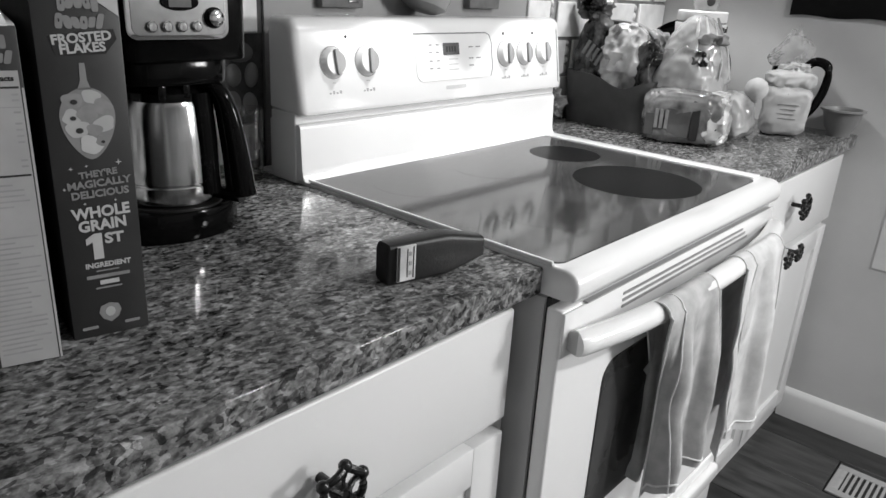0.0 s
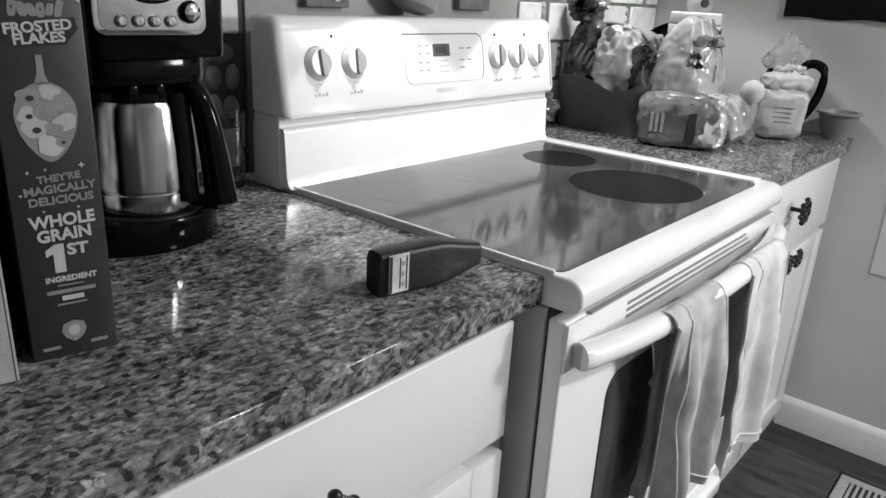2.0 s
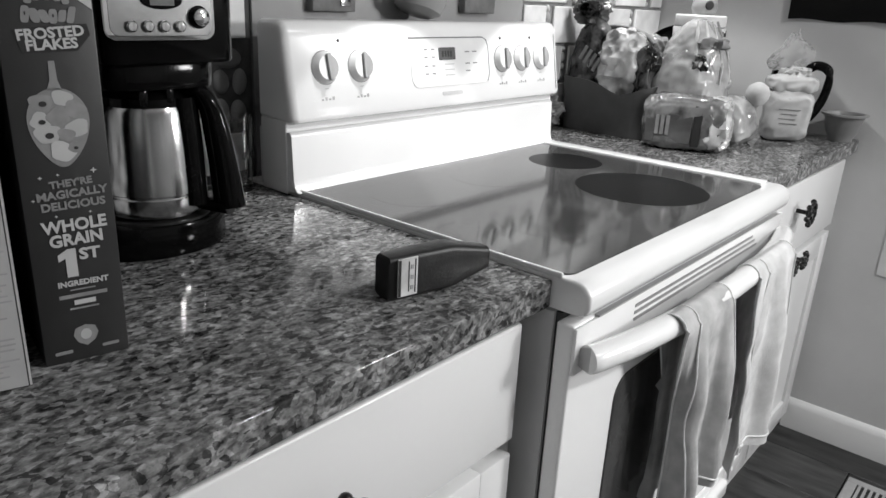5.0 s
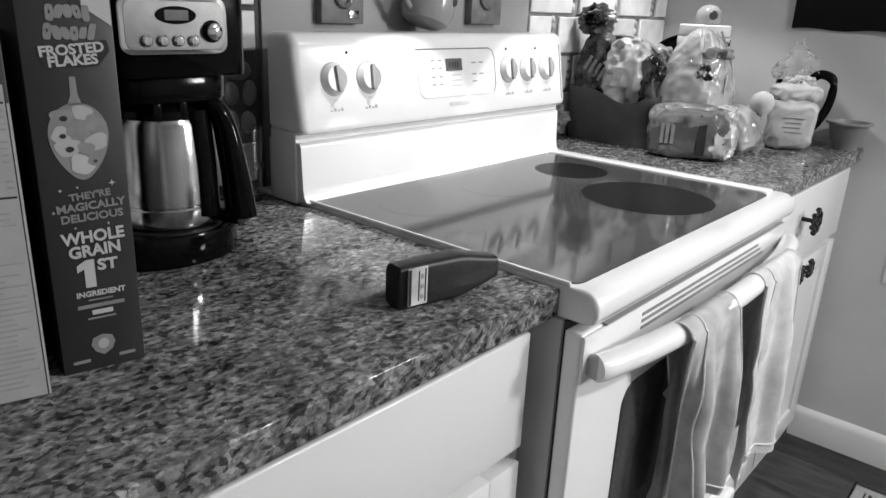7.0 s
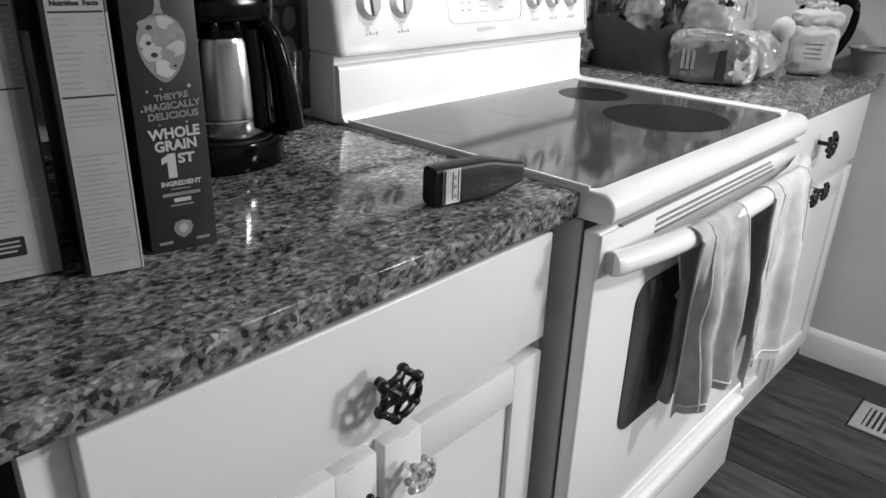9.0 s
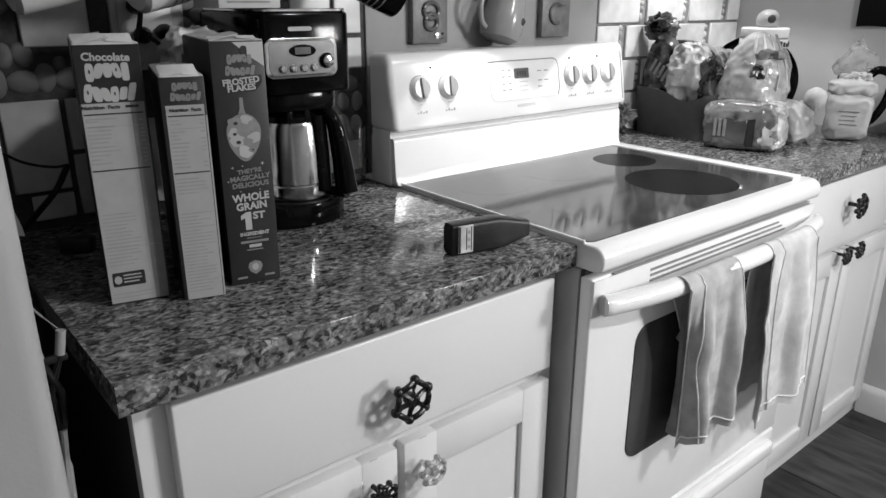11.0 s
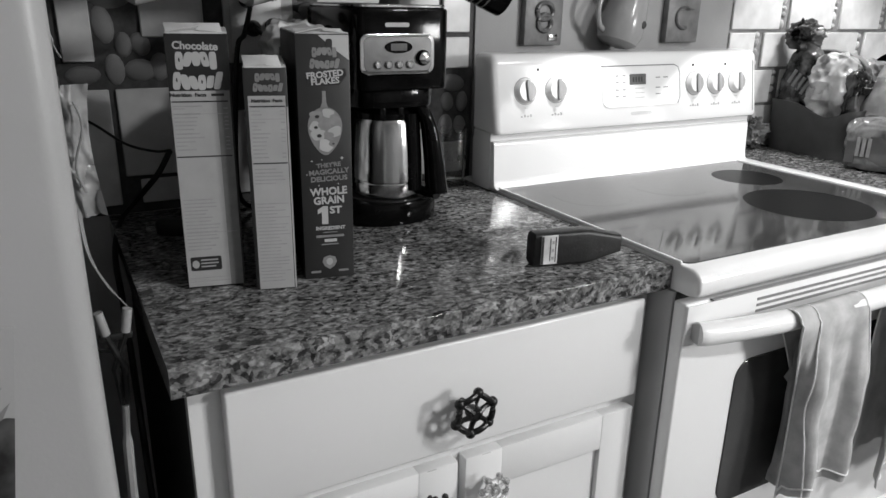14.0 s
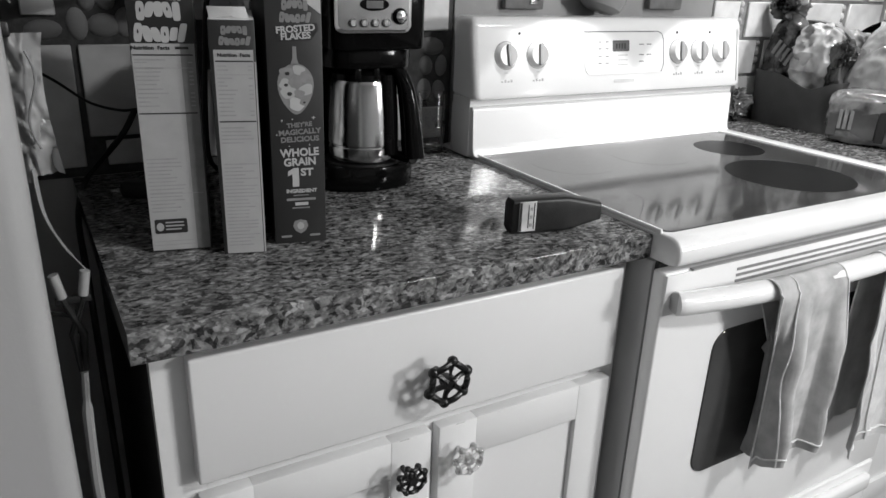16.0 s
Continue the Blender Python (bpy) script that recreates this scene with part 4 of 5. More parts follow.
for a, b, r in ((-0.019, 0.1655, 0.0018), (0.021, 0.1685, 0.0028), (-0.006, 0.167, 0.0014), (-0.026, 0.1475, 0.0016), (0.015, 0.1335, 0.0015), (-0.011, 0.1325, 0.0014)):
    star = [(w / 2 + a + (r if q % 2 == 0 else r * 0.35) * math.cos(math.pi * q / 4), b + (r if q % 2 == 0 else r * 0.35) * math.sin(math.pi * q / 4)) for q in range(8)]
    part("sparkle", prism(star, 0.0003, 0.0006, "z"), INKLT, bx, "", m, angle=0)

# plastic pouch behind the boxes
pouch = thing("plastic_pouch", "crumpled pale plastic pouch standing behind the cereal boxes", "bag", (-0.43, 0.43, 0.914))
part("film", lumpy(0.043, 0.04, 0.168, (-0.43, 0.43, 1.0825), 4.5, 0.25, 20, 80, 80, 3), PACK, pouch, "", angle=55)
part("print_band", box(-0.462, -0.43, 0.3865, 0.389, 1.188, 1.214), INKGR, pouch, "grey printed bars")

# ---- coffee maker ----
cm = thing("coffee_maker", "black drip coffee maker with brushed steel thermal carafe", "coffee maker", (-0.265, 0.47, 0.914))
CX, CY = -0.268, 0.425
base = [(CX + 0.089 * math.cos(radians(a)), CY + 0.068 * math.sin(radians(a))) for a in range(180, 361, 12)] + [(CX + 0.089, 0.6), (CX - 0.089, 0.6)]
part("base", prism(base, 0.9145, 0.956, "z", 0.004, 2), BLACKPL, cm)
part("warming_plate", lathe([(0.066, 0.956), (0.066, 0.9585), (0.06, 0.959)], 36, (CX, CY, 0)), BLACKMATTE, cm)
part("column", box(CX - 0.085, CX + 0.085, 0.505, 0.6, 0.95, 1.16, 0.008, 3), BLACKPL, cm)
head = rounded(CX - 0.082, CX + 0.082, 0.348, 0.6, 0.022, 5)
part("head", prism(head, 1.146, 1.272, "z", 0.004, 2), BLACKPL, cm)
part("lid", prism(rounded(CX - 0.079, CX + 0.079, 0.352, 0.598, 0.02, 5), 1.272, 1.2775, "z", 0.0015, 1), CHROME, cm, "chrome edged lid")
part("side_trim", box(CX + 0.0815, CX + 0.0845, 0.372, 0.378, 1.16, 1.262), CHROME, cm, "chrome trim strip")
part("basket_skirt", prism(rounded(CX - 0.077, CX + 0.074, 0.36, 0.56, 0.05, 6), 1.116, 1.1465, "z", 0.003, 2), BLACKPL, cm)
MY = Matrix.Translation((CX - 0.016, 0.3475, 1.203)) @ Matrix.Rotation(radians(90), 4, "X")
plate = part("faceplate", prism(rounded(-0.064, 0.064, -0.031, 0.031, 0.013), 0.0, 0.004, "z", 0.0012, 2), CHROME, cm, "chrome control plate", MY)
part("plate_inner", prism(rounded(-0.059, 0.059, -0.026, 0.026, 0.01), 0.0036, 0.0046, "z", 0.0004, 1), PLATE, plate, "brushed steel inlay", MY)
part("display", prism(ellipse(0.0, 0.011, 0.024, 0.0095, 28), 0.0042, 0.0062, "z", 0.0005, 1), BLACKPL, plate, "oval black display", MY)
part("lcd", prism(rounded(-0.014, 0.014, 0.0055, 0.0165, 0.001, 2), 0.006, 0.0066, "z"), LCD, plate, "grey lcd", MY)
for k in range(4):
    part("button", lathe([(0.0062, 0.0042), (0.0062, 0.0075), (0.0045, 0.0092), (0, 0.0095)], 16, (-0.036 + 0.0185 * k, -0.016, 0)), CHROME, plate, "round chrome button", MY)
part("dial_ring", lathe([(0.0125, 0.0042), (0.0125, 0.006)], 22, (0.043, -0.006, 0)), BLACKPL, plate, "", MY)
part("dial", lathe([(0.0095, 0.006), (0.0095, 0.013), (0.0075, 0.0145), (0, 0.015)], 20, (0.043, -0.006, 0)), CHROME, plate, "chrome timer dial", MY)
part("badge", prism(rounded(-0.021, 0.021, 0.041, 0.0475, 0.003, 3), -0.0003, 0.0006, "z"), CARDLT, cm, "pale maker's badge", MY)
car = part("carafe", lathe([(0.05, 0.9592), (0.059, 0.9625), (0.0612, 0.97), (0.0612, 0.985), (0.06, 0.9865), (0.06, 0.9885), (0.0612, 0.99), (0.0595, 1.04), (0.0555, 1.088), (0.053, 1.094)], 56, (CX, CY, 0)), STEEL, cm, "brushed steel thermal carafe")
part("carafe_lid", lathe([(0.0535, 1.094), (0.0535, 1.104), (0.048, 1.111), (0.03, 1.114), (0, 1.1145)], 40, (CX, CY, 0)), BLACKPL, car, "black lid")
for k in (-1, 1):
    part("lid_tab", box(CX + 0.016 * k - 0.014 - 0.005, CX + 0.016 * k - 0.014 + 0.005, CY - 0.054, CY - 0.05, 1.098, 1.118, 0.002), BLACKPL, car)
HD = Vector((0.6, -0.8, 0)).normalized()
C0 = Vector((CX, CY, 0))
hp = curve_points([C0 + HD * 0.048 + Vector((0, 0, 1.108)), C0 + HD * 0.067 + Vector((0, 0, 1.11)), C0 + HD * 0.08 + Vector((0, 0, 1.086)), C0 + HD * 0.09 + Vector((0, 0, 1.03)), C0 + HD * 0.097 + Vector((0, 0, 0.97))], 8)
part("carafe_handle", tube(hp, [0.0125 + 0.008 * (i / len(hp)) for i in range(len(hp))], 16, flat=0.8), BLACKPL, car, "black curved handle")
HS = Vector((0.45, -0.893, 0))
sp = curve_points([C0 + HS * 0.05 + Vector((0, 0, 1.104)), C0 + HS * 0.055 + Vector((0, 0, 1.04)), C0 + HS * 0.058 + Vector((0, 0, 0.974))], 8)
part("handle_spine", tube(sp, [0.016] * len(sp), 16), BLACKPL, car, "black handle mount")
part("handle_foot", tube([C0 + HD * 0.056 + Vector((0, 0, 0.972)), C0 + HD * 0.098 + Vector((0, 0, 0.969))], [0.013, 0.018], 14, flat=0.6), BLACKPL, car)

# small carton lying on the coffee maker
ct = thing("small_carton", "small grey carton with white label on the coffee maker", "carton", (-0.35, 0.42, 1.278))
part("box", box(-0.412, -0.312, 0.352, 0.45, 1.2782, 1.325, 0.002), SIDE, ct)
part("label", box(-0.405, -0.32, 0.3508, 0.352, 1.296, 1.316), PAPER, ct, "white paper label")
bm = bmesh.new()
for k in range(3):
    box(-0.4, -0.35 + 0.008 * k, 0.3503, 0.351, 1.2995 + 0.005 * k, 1.3012 + 0.005 * k, bm=bm)
box(-0.398, -0.33, 0.3506, 0.352, 1.286, 1.289, bm=bm)
part("small_print", bm, GREYPRINT, ct, "", angle=0)

# drinking glass
gl = thing("drinking_glass", "clear cut drinking glass between coffee maker and range", "glass", (-0.04, 0.585, 0.914))
bm = lathe([(0.0, 0.0), (0.024, 0.0), (0.0245, 0.01), (0.0265, 0.07), (0.0285, 0.122), (0.0265, 0.122), (0.0245, 0.07), (0.0225, 0.014), (0.0, 0.012)], 24, (-0.042, 0.585, 0.9145), cap=False)
part("tumbler", bm, CLEAR, gl)
for k in range(8):
    g = 2 * math.pi * k / 8
    part("cut_facet", lathe([(0.0, -0.001), (0.008, 0.0), (0.004, 0.0018), (0, 0.002)], 6, (0, 0, 0)), CLEAR, gl, "", Matrix.Translation((-0.042 + 0.0262 * math.cos(g), 0.585 + 0.0262 * math.sin(g), 0.975)) @ Matrix.Rotation(g, 4, "Z") @ Matrix.Rotation(radians(90), 4, "Y"))

# black tapered case lying on its side
cs = thing("plastic_case", "black tapered plastic case with silver label lying on counter", "case", (-0.11, 0.09, 0.914))
t = bmesh.new()
sec = ((-0.188, 0.024, 0.046, 0.001), (-0.186, 0.028, 0.05, 0.0), (-0.17, 0.032, 0.051, 0.0), (-0.108, 0.034, 0.051, 0.0), (-0.098, 0.034, 0.05, 0.0005), (-0.05, 0.028, 0.029, 0.0105), (-0.045, 0.027, 0.028, 0.011))
rings = []
for x, d, h, lift in sec:
    out = rounded(-d / 2, d / 2, 0.0, h, 0.006, 3)
    rings.append([t.verts.new((x + (0.004 * (1 - (2 * b / h - 1) ** 2) if x < -0.18 else 0) * -1, 0.0975 + a, 0.9148 + lift + b)) for a, b in out])
for a, b in zip(rings, rings[1:]):
    for i in range(len(a)):
        t.faces.new((a[i], a[(i + 1) % len(a)], b[(i + 1) % len(b)], b[i]))
t.faces.new(rings[0][::-1])
t.faces.new(rings[-1])
bmesh.ops.recalc_face_normals(t, faces=t.faces)
CM_ = Matrix.Translation((-0.187, 0.081, 0)) @ Matrix.Rotation(radians(-11), 4, "Z") @ Matrix.Translation((0.187, -0.081, 0))
body = part("shell", t, BLACKMATTE, cs, "", CM_)
part("silver_label", box(-0.18, -0.154, 0.079, 0.0812, 0.92, 0.964, 0.0004, 1), FOILLT, body, "silver printed label", CM_)
for a, b, z0, z1 in ((-0.1795, -0.1765, 0.921, 0.963), (-0.1665, -0.1655, 0.925, 0.96), (-0.158, -0.1568, 0.923, 0.962)):
    part("label_mark", box(a, b, 0.0784, 0.0791, z0, z1), INKDK, body, "", CM_)
for k in range(3):
    part("label_mark", box(-0.1635, -0.16, 0.0784, 0.0791, 0.927 + 0.012 * k, 0.932 + 0.012 * k), FINEPRINT, body, "", CM_)

# ---- wall behind the counter ----
ob = thing("wall_outlet", "white wall outlet plate with two black plugs", "outlet", (-0.43, 0.636, 1.25))
part("plate", prism(rounded(-0.476, -0.384, 1.186, 1.305, 0.006), 0.6265, 0.6315, "y", 0.0015), WHITEPL, ob)
for px, pz in ((-0.44, 1.232), (-0.402, 1.236), (-0.447, 1.28)):
    plug = part("plug", lathe([(0.0135, 0), (0.0145, 0.012), (0.011, 0.024), (0.006, 0.032)], 16), BLACKMATTE, ob, "black plug", Matrix.Translation((px, 0.6265, pz)) @ Matrix.Rotation(radians(90), 4, "X"))
solo("power_cord", tube(curve_points([(-0.447, 0.597, 1.28), (-0.455, 0.575, 1.262), (-0.47, 0.56, 1.225), (-0.488, 0.55, 1.19), (-0.5, 0.56, 1.0), (-0.49, 0.56, 0.93), (-0.43, 0.57, 0.9185), (-0.36, 0.585, 0.9185)]), 0.0045, 8), BLACKMATTE, "black power cord from the outlet to the coffee maker", "cord")
solo("power_cord", tube(curve_points([(-0.44, 0.596, 1.232), (-0.424, 0.575, 1.21), (-0.418, 0.56, 1.15), (-0.42, 0.56, 1.0), (-0.4, 0.575, 0.922), (-0.36, 0.59, 0.919)]), 0.0038, 8), BLACKMATTE, "thin black power cord hanging from the outlet", "cord")
# loose cord that leaves the counter past its end
solo("power_cord", tube(curve_points([(-0.752, 0.46, 1.12), (-0.72, 0.49, 1.095), (-0.68, 0.5, 1.062), (-0.64, 0.5, 1.048), (-0.615, 0.5, 1.048)]), 0.0022, 7), BLACKMATTE, "thin black cord sagging in front of the tiles", "cord")
solo("power_cord", tube(curve_points([(-0.617, 0.5, 1.048), (-0.64, 0.5, 1.01), (-0.672, 0.53, 0.965), (-0.7, 0.56, 0.92), (-0.718, 0.5, 0.88), (-0.722, 0.38, 0.82), (-0.724, 0.3, 0.6), (-0.724, 0.28, 0.25), (-0.72, 0.3, 0.006)]), 0.0048, 8), BLACKMATTE, "black cord running down beside the cabinet", "cord")
pl = thing("loose_plug", "black plug lying on the stone counter", "plug", (-0.63, 0.478, 0.914))
part("plug_body", spun(box(-0.652, -0.6, 0.462, 0.49, 0.9148, 0.942, 0.007, 3), -30, (-0.63, 0.478, 0.92)), BLACKMATTE, pl)
part("prong", box(-0.668, -0.648, 0.482, 0.4835, 0.924, 0.93), STEEL, pl)
part("prong", box(-0.668, -0.648, 0.492, 0.4935, 0.924, 0.93), STEEL, pl)

# backing board behind the range with its hangings
tagged(part("trim", box(0.03, 0.795, 0.631, 0.6395, 0.9, 1.5, 0.001), PANELP, None), "smooth grey painted backing board behind the range", "panel", "", "structure")


def plaque(x0, x1, z0, z1, curl, label):
    p = thing("wall_plaque", label, "plaque", ((x0 + x1) / 2, 0.63, (z0 + z1) / 2), "plaques above the range")
    part("board", box(x0, x1, 0.612, 0.6305, z0, z1, 0.003), PLAQUE, p)
    cx, cz = (x0 + x1) / 2, (z0 + z1) / 2
    if curl:
        pts = [(cx + 0.026 * math.cos(radians(a)) * (0.7 if a > 360 else 1), 0.61, cz + 0.024 * math.sin(radians(a))) for a in range(60, 300, 12)]
        part("relief", tube(pts, 0.0042, 8), PLAQUELT, p, "dark curved relief")
        part("relief", box(cx + 0.006, cx + 0.03, 0.6085, 0.6125, cz + 0.018, cz + 0.023, 0.001), PLAQUELT, p)
    else:
        for k in (0, 1):
            pts = [(cx + (0.021 - 0.004 * k) * math.cos(radians(a)), 0.61, cz + 0.014 - 0.024 * k + 0.017 * math.sin(radians(a))) for a in range(0, 360, 18)]
            part("relief", tube(pts, 0.0055, 8, closed=True), PLAQUELT, p, "dark looped relief")
        part("relief", box(cx + 0.012, cx + 0.036, 0.609, 0.6125, z0 + 0.01, z0 + 0.024, 0.001), STEEL, p, "bright metal tag")


plaque(0.142, 0.242, 1.197, 1.312, False, "dark carved square plaque with a looped relief")
plaque(0.556, 0.662, 1.2, 1.315, True, "dark carved square plaque with a hooked relief")
mg = thing("hanging_mug", "grey glazed mug hanging on its side above the range", "mug", (0.39, 0.58, 1.26))
MM = Matrix.Translation((0.395, 0.582, 1.268)) @ Matrix.Rotation(radians(18), 4, "Y")
bm = lathe([(0.0, -0.075), (0.03, -0.075), (0.046, -0.066), (0.052, -0.045), (0.05, -0.01), (0.042, 0.03), (0.036, 0.06), (0.033, 0.06), (0.038, 0.03), (0.046, -0.01), (0.048, -0.045), (0.0, -0.068)], 32, cap=False)
part("body", bm, MUGM, mg, "", MM)
hp = curve_points([(-0.042, 0, 0.04), (-0.075, -0.006, 0.025), (-0.086, -0.008, -0.012), (-0.07, -0.006, -0.045), (-0.046, 0, -0.055)], 8)
part("mug_handle", tube(hp, 0.0065, 10), MUGM, mg, "", MM)
part("motif", lathe([(0.009, 0), (0.007, 0.003), (0, 0.004)], 12), INKDK, mg, "small dark painted motif", MM @ Matrix.Translation((0.02, -0.046, -0.02)) @ Matrix.Rotation(radians(90), 4, "X"))
part("hook", tube([(0.41, 0.629, 1.34), (0.41, 0.59, 1.335), (0.41, 0.585, 1.325)], 0.003, 8), IRON, mg, "dark hook")

# ---- wall cabinet and the mugs under it ----
wc = thing("wall_cabinet", "white painted wall cabinet above the counter", "cabinet", (-0.35, 0.48, 1.405))
part("body", box(-0.72, 0.0, 0.33, 0.638, 1.405, 2.1, 0.002), PAINT, wc)
part("door", shaker_door(-0.715, -0.363, 1.41, 2.095, 0.311, 0.329), PAINT, wc)
part("door", shaker_door(-0.357, -0.005, 1.41, 2.095, 0.311, 0.329), PAINT, wc)


def hung_mug(at, tilt, turn, r, h, material, label, band=None):
    mg = thing("hanging_mug", label, "mug", at, "mugs hung under the wall cabinet")
    m = Matrix.Translation(at) @ Matrix.Rotation(radians(turn), 4, "Z") @ Matrix.Rotation(radians(tilt), 4, "Y")
    part("body", lathe([(0, -h / 2), (r * 0.8, -h / 2), (r * 0.95, -h * 0.44), (r, 0), (r * 1.02, h / 2), (r * 0.94, h / 2), (r * 0.92, 0), (r * 0.86, -h * 0.4), (0, -h * 0.42)], 30, cap=False), material, mg, "", m)
    hp = curve_points([(-r * 0.96, 0, h * 0.3), (-r * 1.45, 0, h * 0.24), (-r * 1.6, 0, 0), (-r * 1.4, 0, -h * 0.24), (-r * 0.95, 0, -h * 0.3)], 6)
    part("mug_handle", tube(hp, r * 0.13, 8), material, mg, "", m)
    if band:
        for k in range(3):
            part("band_print", lathe([(r * 1.012, -0.012 + 0.012 * k), (r * 1.016, -0.009 + 0.012 * k)], 30, cap=False), band, mg, "", m)
    top = m @ Vector((-r * 1.6, 0, 0))
    part("hook", tube([top + Vector((0, 0, -0.003)), top + Vector((0, 0, 0.02)), (top.x, top.y, 1.406)], 0.0022, 6), IRON, mg, "small hook")
    return mg


hung_mug((-0.615, 0.45, 1.327), 74, 0, 0.048, 0.115, MUGWHITE, "white porcelain mug hanging from a hook under the cabinet")
hung_mug((-0.452, 0.45, 1.327), 74, 8, 0.047, 0.115, MUGWHITE, "white mug with fine print hanging from a hook", INKGR)
hung_mug((-0.075, 0.44, 1.318), 112, -8, 0.041, 0.1, BLACKPL, "black mug with pale printed rings hanging from a hook", INKGR)

# ---- refrigerator and what hangs in the gap beside it ----
fr = thing("refrigerator", "white refrigerator beside the counter, photo on its door", "refrigerator", (-1.17, 0.3, 0))
part("body", box(-1.56, -0.795, 0.03, 0.625, 0.05, 1.72, 0.004), FRIDGESIDE, fr, "side casing, gap shade in its dark grey")
part("door", box(-1.562, -0.774, -0.055, 0.026, 0.62, 1.725, 0.022, 5), FRIDGE, fr, "white upper door")
part("freezer_drawer", box(-1.562, -0.774, -0.055, 0.026, 0.06, 0.612, 0.022, 5), FRIDGE, fr, "white lower door")
part("plinth", box(-1.55, -0.8, 0.02, 0.6, 0.0, 0.052), BLACKMATTE, fr)
ph = thing("photo_print", "plant photo print held by a magnet on the refrigerator", "photo", (-0.89, -0.057, 0.93))
FM = Matrix.Translation((-0.847, -0.0556, 0.93)) @ Matrix.Rotation(radians(90), 4, "X") @ Matrix.Rotation(radians(-8), 4, "Z")
part("print", prism([(-0.13, -0.11), (0.0, -0.11), (0.0, 0.083), (-0.13, 0.083)], 0.0, 0.0012, "z"), FRIDGE, ph, "pale sky of the photo", FM)
rnd = random.Random(8)
top = [(-0.13 + 0.0065 * k, 0.004 + 0.026 * noise.noise(Vector((k * 0.45, 2.2, 0))) + rnd.uniform(-0.007, 0.007)) for k in range(21)]
part("printed_plant", prism([(-0.13, -0.108), (-0.0005, -0.108)] + top[::-1], 0.001, 0.0016, "z"), PHOTO, ph, "dark printed foliage", FM)
for k in range(11):
    a, b, g = -0.012 - 0.0105 * k, 0.002 + rnd.uniform(-0.006, 0.016), rnd.uniform(0.5, 2.6)
    leaf = [(a + 0.016 * math.cos(g), b + 0.016 * math.sin(g)), (a - 0.003 * math.sin(g), b + 0.003 * math.cos(g)), (a - 0.008 * math.cos(g), b - 0.008 * math.sin(g)), (a + 0.003 * math.sin(g), b - 0.003 * math.cos(g))]
    part("printed_leaf", prism(leaf, 0.0012, 0.0018 + 0.00003 * k, "z"), (PHOTO, INKGR)[k % 3 == 0], ph, "", FM)
part("magnet", lathe([(0.009, 0), (0.009, 0.004), (0.006, 0.006), (0, 0.0062)], 16), BLACKMATTE, ph, "round black magnet", FM @ Matrix.Translation((-0.03, 0.076, 0.001)))
pb = thing("paper_packet", "printed white packet hanging on the side of the refrigerator", "packet", (-0.76, 0.19, 1.11))
t = bmesh.new()
cols = 22
rows_ = 44
grid = [[None] * (cols + 1) for _ in range(rows_ + 1)]
for j in range(rows_ + 1):
    for i in range(cols + 1):
        u, v = i / cols, j / rows_
        x = -0.789 + 0.014 * v + (0.05 - 0.022 * v * (1 - v) * 2) * u - 0.012 * (v ** 3) * u
        z = 1.187 - 0.152 * v + 0.008 * noise.noise(Vector((u * 3, v * 4, 0.5))) * v
        y = 0.19 + 0.008 * math.sin(u * 7 + v * 3) * (0.4 + v) + 0.012 * u + (0.004 + 0.014 * v) * (0.5 - 2 * abs(noise.noise(Vector((u * 2.2, v * 5, 1.7))))) + 0.005 * noise.noise(Vector((u * 6, v * 13, 4.4)))
        grid[j][i] = t.verts.new((x, y, z))
for j in range(rows_):
    for i in range(cols):
        t.faces.new((grid[j][i], grid[j][i + 1], grid[j + 1][i + 1], grid[j + 1][i]))
bmesh.ops.solidify(t, geom=t.faces[:], thickness=0.004)
part("film", t, PACK, pb)
part("clip", box(-0.795, -0.768, 0.176, 0.2, 1.184, 1.2, 0.003), BLACKMATTE, pb, "black magnetic clip")
part("swirl", tube([(-0.758 + 0.006 * math.sin(k * 0.5), 0.183, 1.17 - 0.008 * k) for k in range(14)], 0.0014, 6), GREYPRINT, pb, "grey printed swirl")
part("ribbon", tube(curve_points([(-0.768, 0.18, 1.045), (-0.765, 0.16, 1.0), (-0.752, 0.14, 0.968), (-0.735, 0.11, 0.948)]), [0.003] * 12 + [0.0022] * 8 + [0.0012] * 5, 6, flat=0.3), GREYPRINT, pb, "torn film strip")
part("upper_strip", tube(curve_points([(-0.792, 0.16, 1.36), (-0.782, 0.16, 1.29), (-0.772, 0.165, 1.24), (-0.764, 0.17, 1.218)]), [0.006] * 10 + [0.004] * 8 + [0.0015] * 7, 6, flat=0.3), PACK, pb, "crumpled film strip")
tg = thing("kitchen_tongs", "dark tongs with pale grips hanging beside the refrigerator", "tongs", (-0.752, 0.085, 0.9))
for a, b in ((-0.767, -0.747), (-0.737, -0.757)):
    part("grip", tube([(a, 0.082, 0.957), (a + (b - a) * 0.25, 0.082, 0.93)], 0.0052, 10), KNOBGREY, tg, "pale plastic grip")
    part("arm", tube([(a + (b - a) * 0.25, 0.083, 0.93), (b, 0.084, 0.885), (b - (b - a) * 0.2, 0.086, 0.84)], 0.0042, 8), BLACKMATTE, tg, "dark arm")
part("crossbar", box(-0.769, -0.735, 0.08, 0.086, 0.922, 0.93, 0.001), BLACKMATTE, tg)
part("tip", tube(curve_points([(-0.752, 0.086, 0.838), (-0.755, 0.088, 0.79), (-0.757, 0.09, 0.72), (-0.757, 0.09, 0.66)], 6), [0.004] * 6 + [0.006] * 13, 8), KNOBGREY, tg, "grey blade")
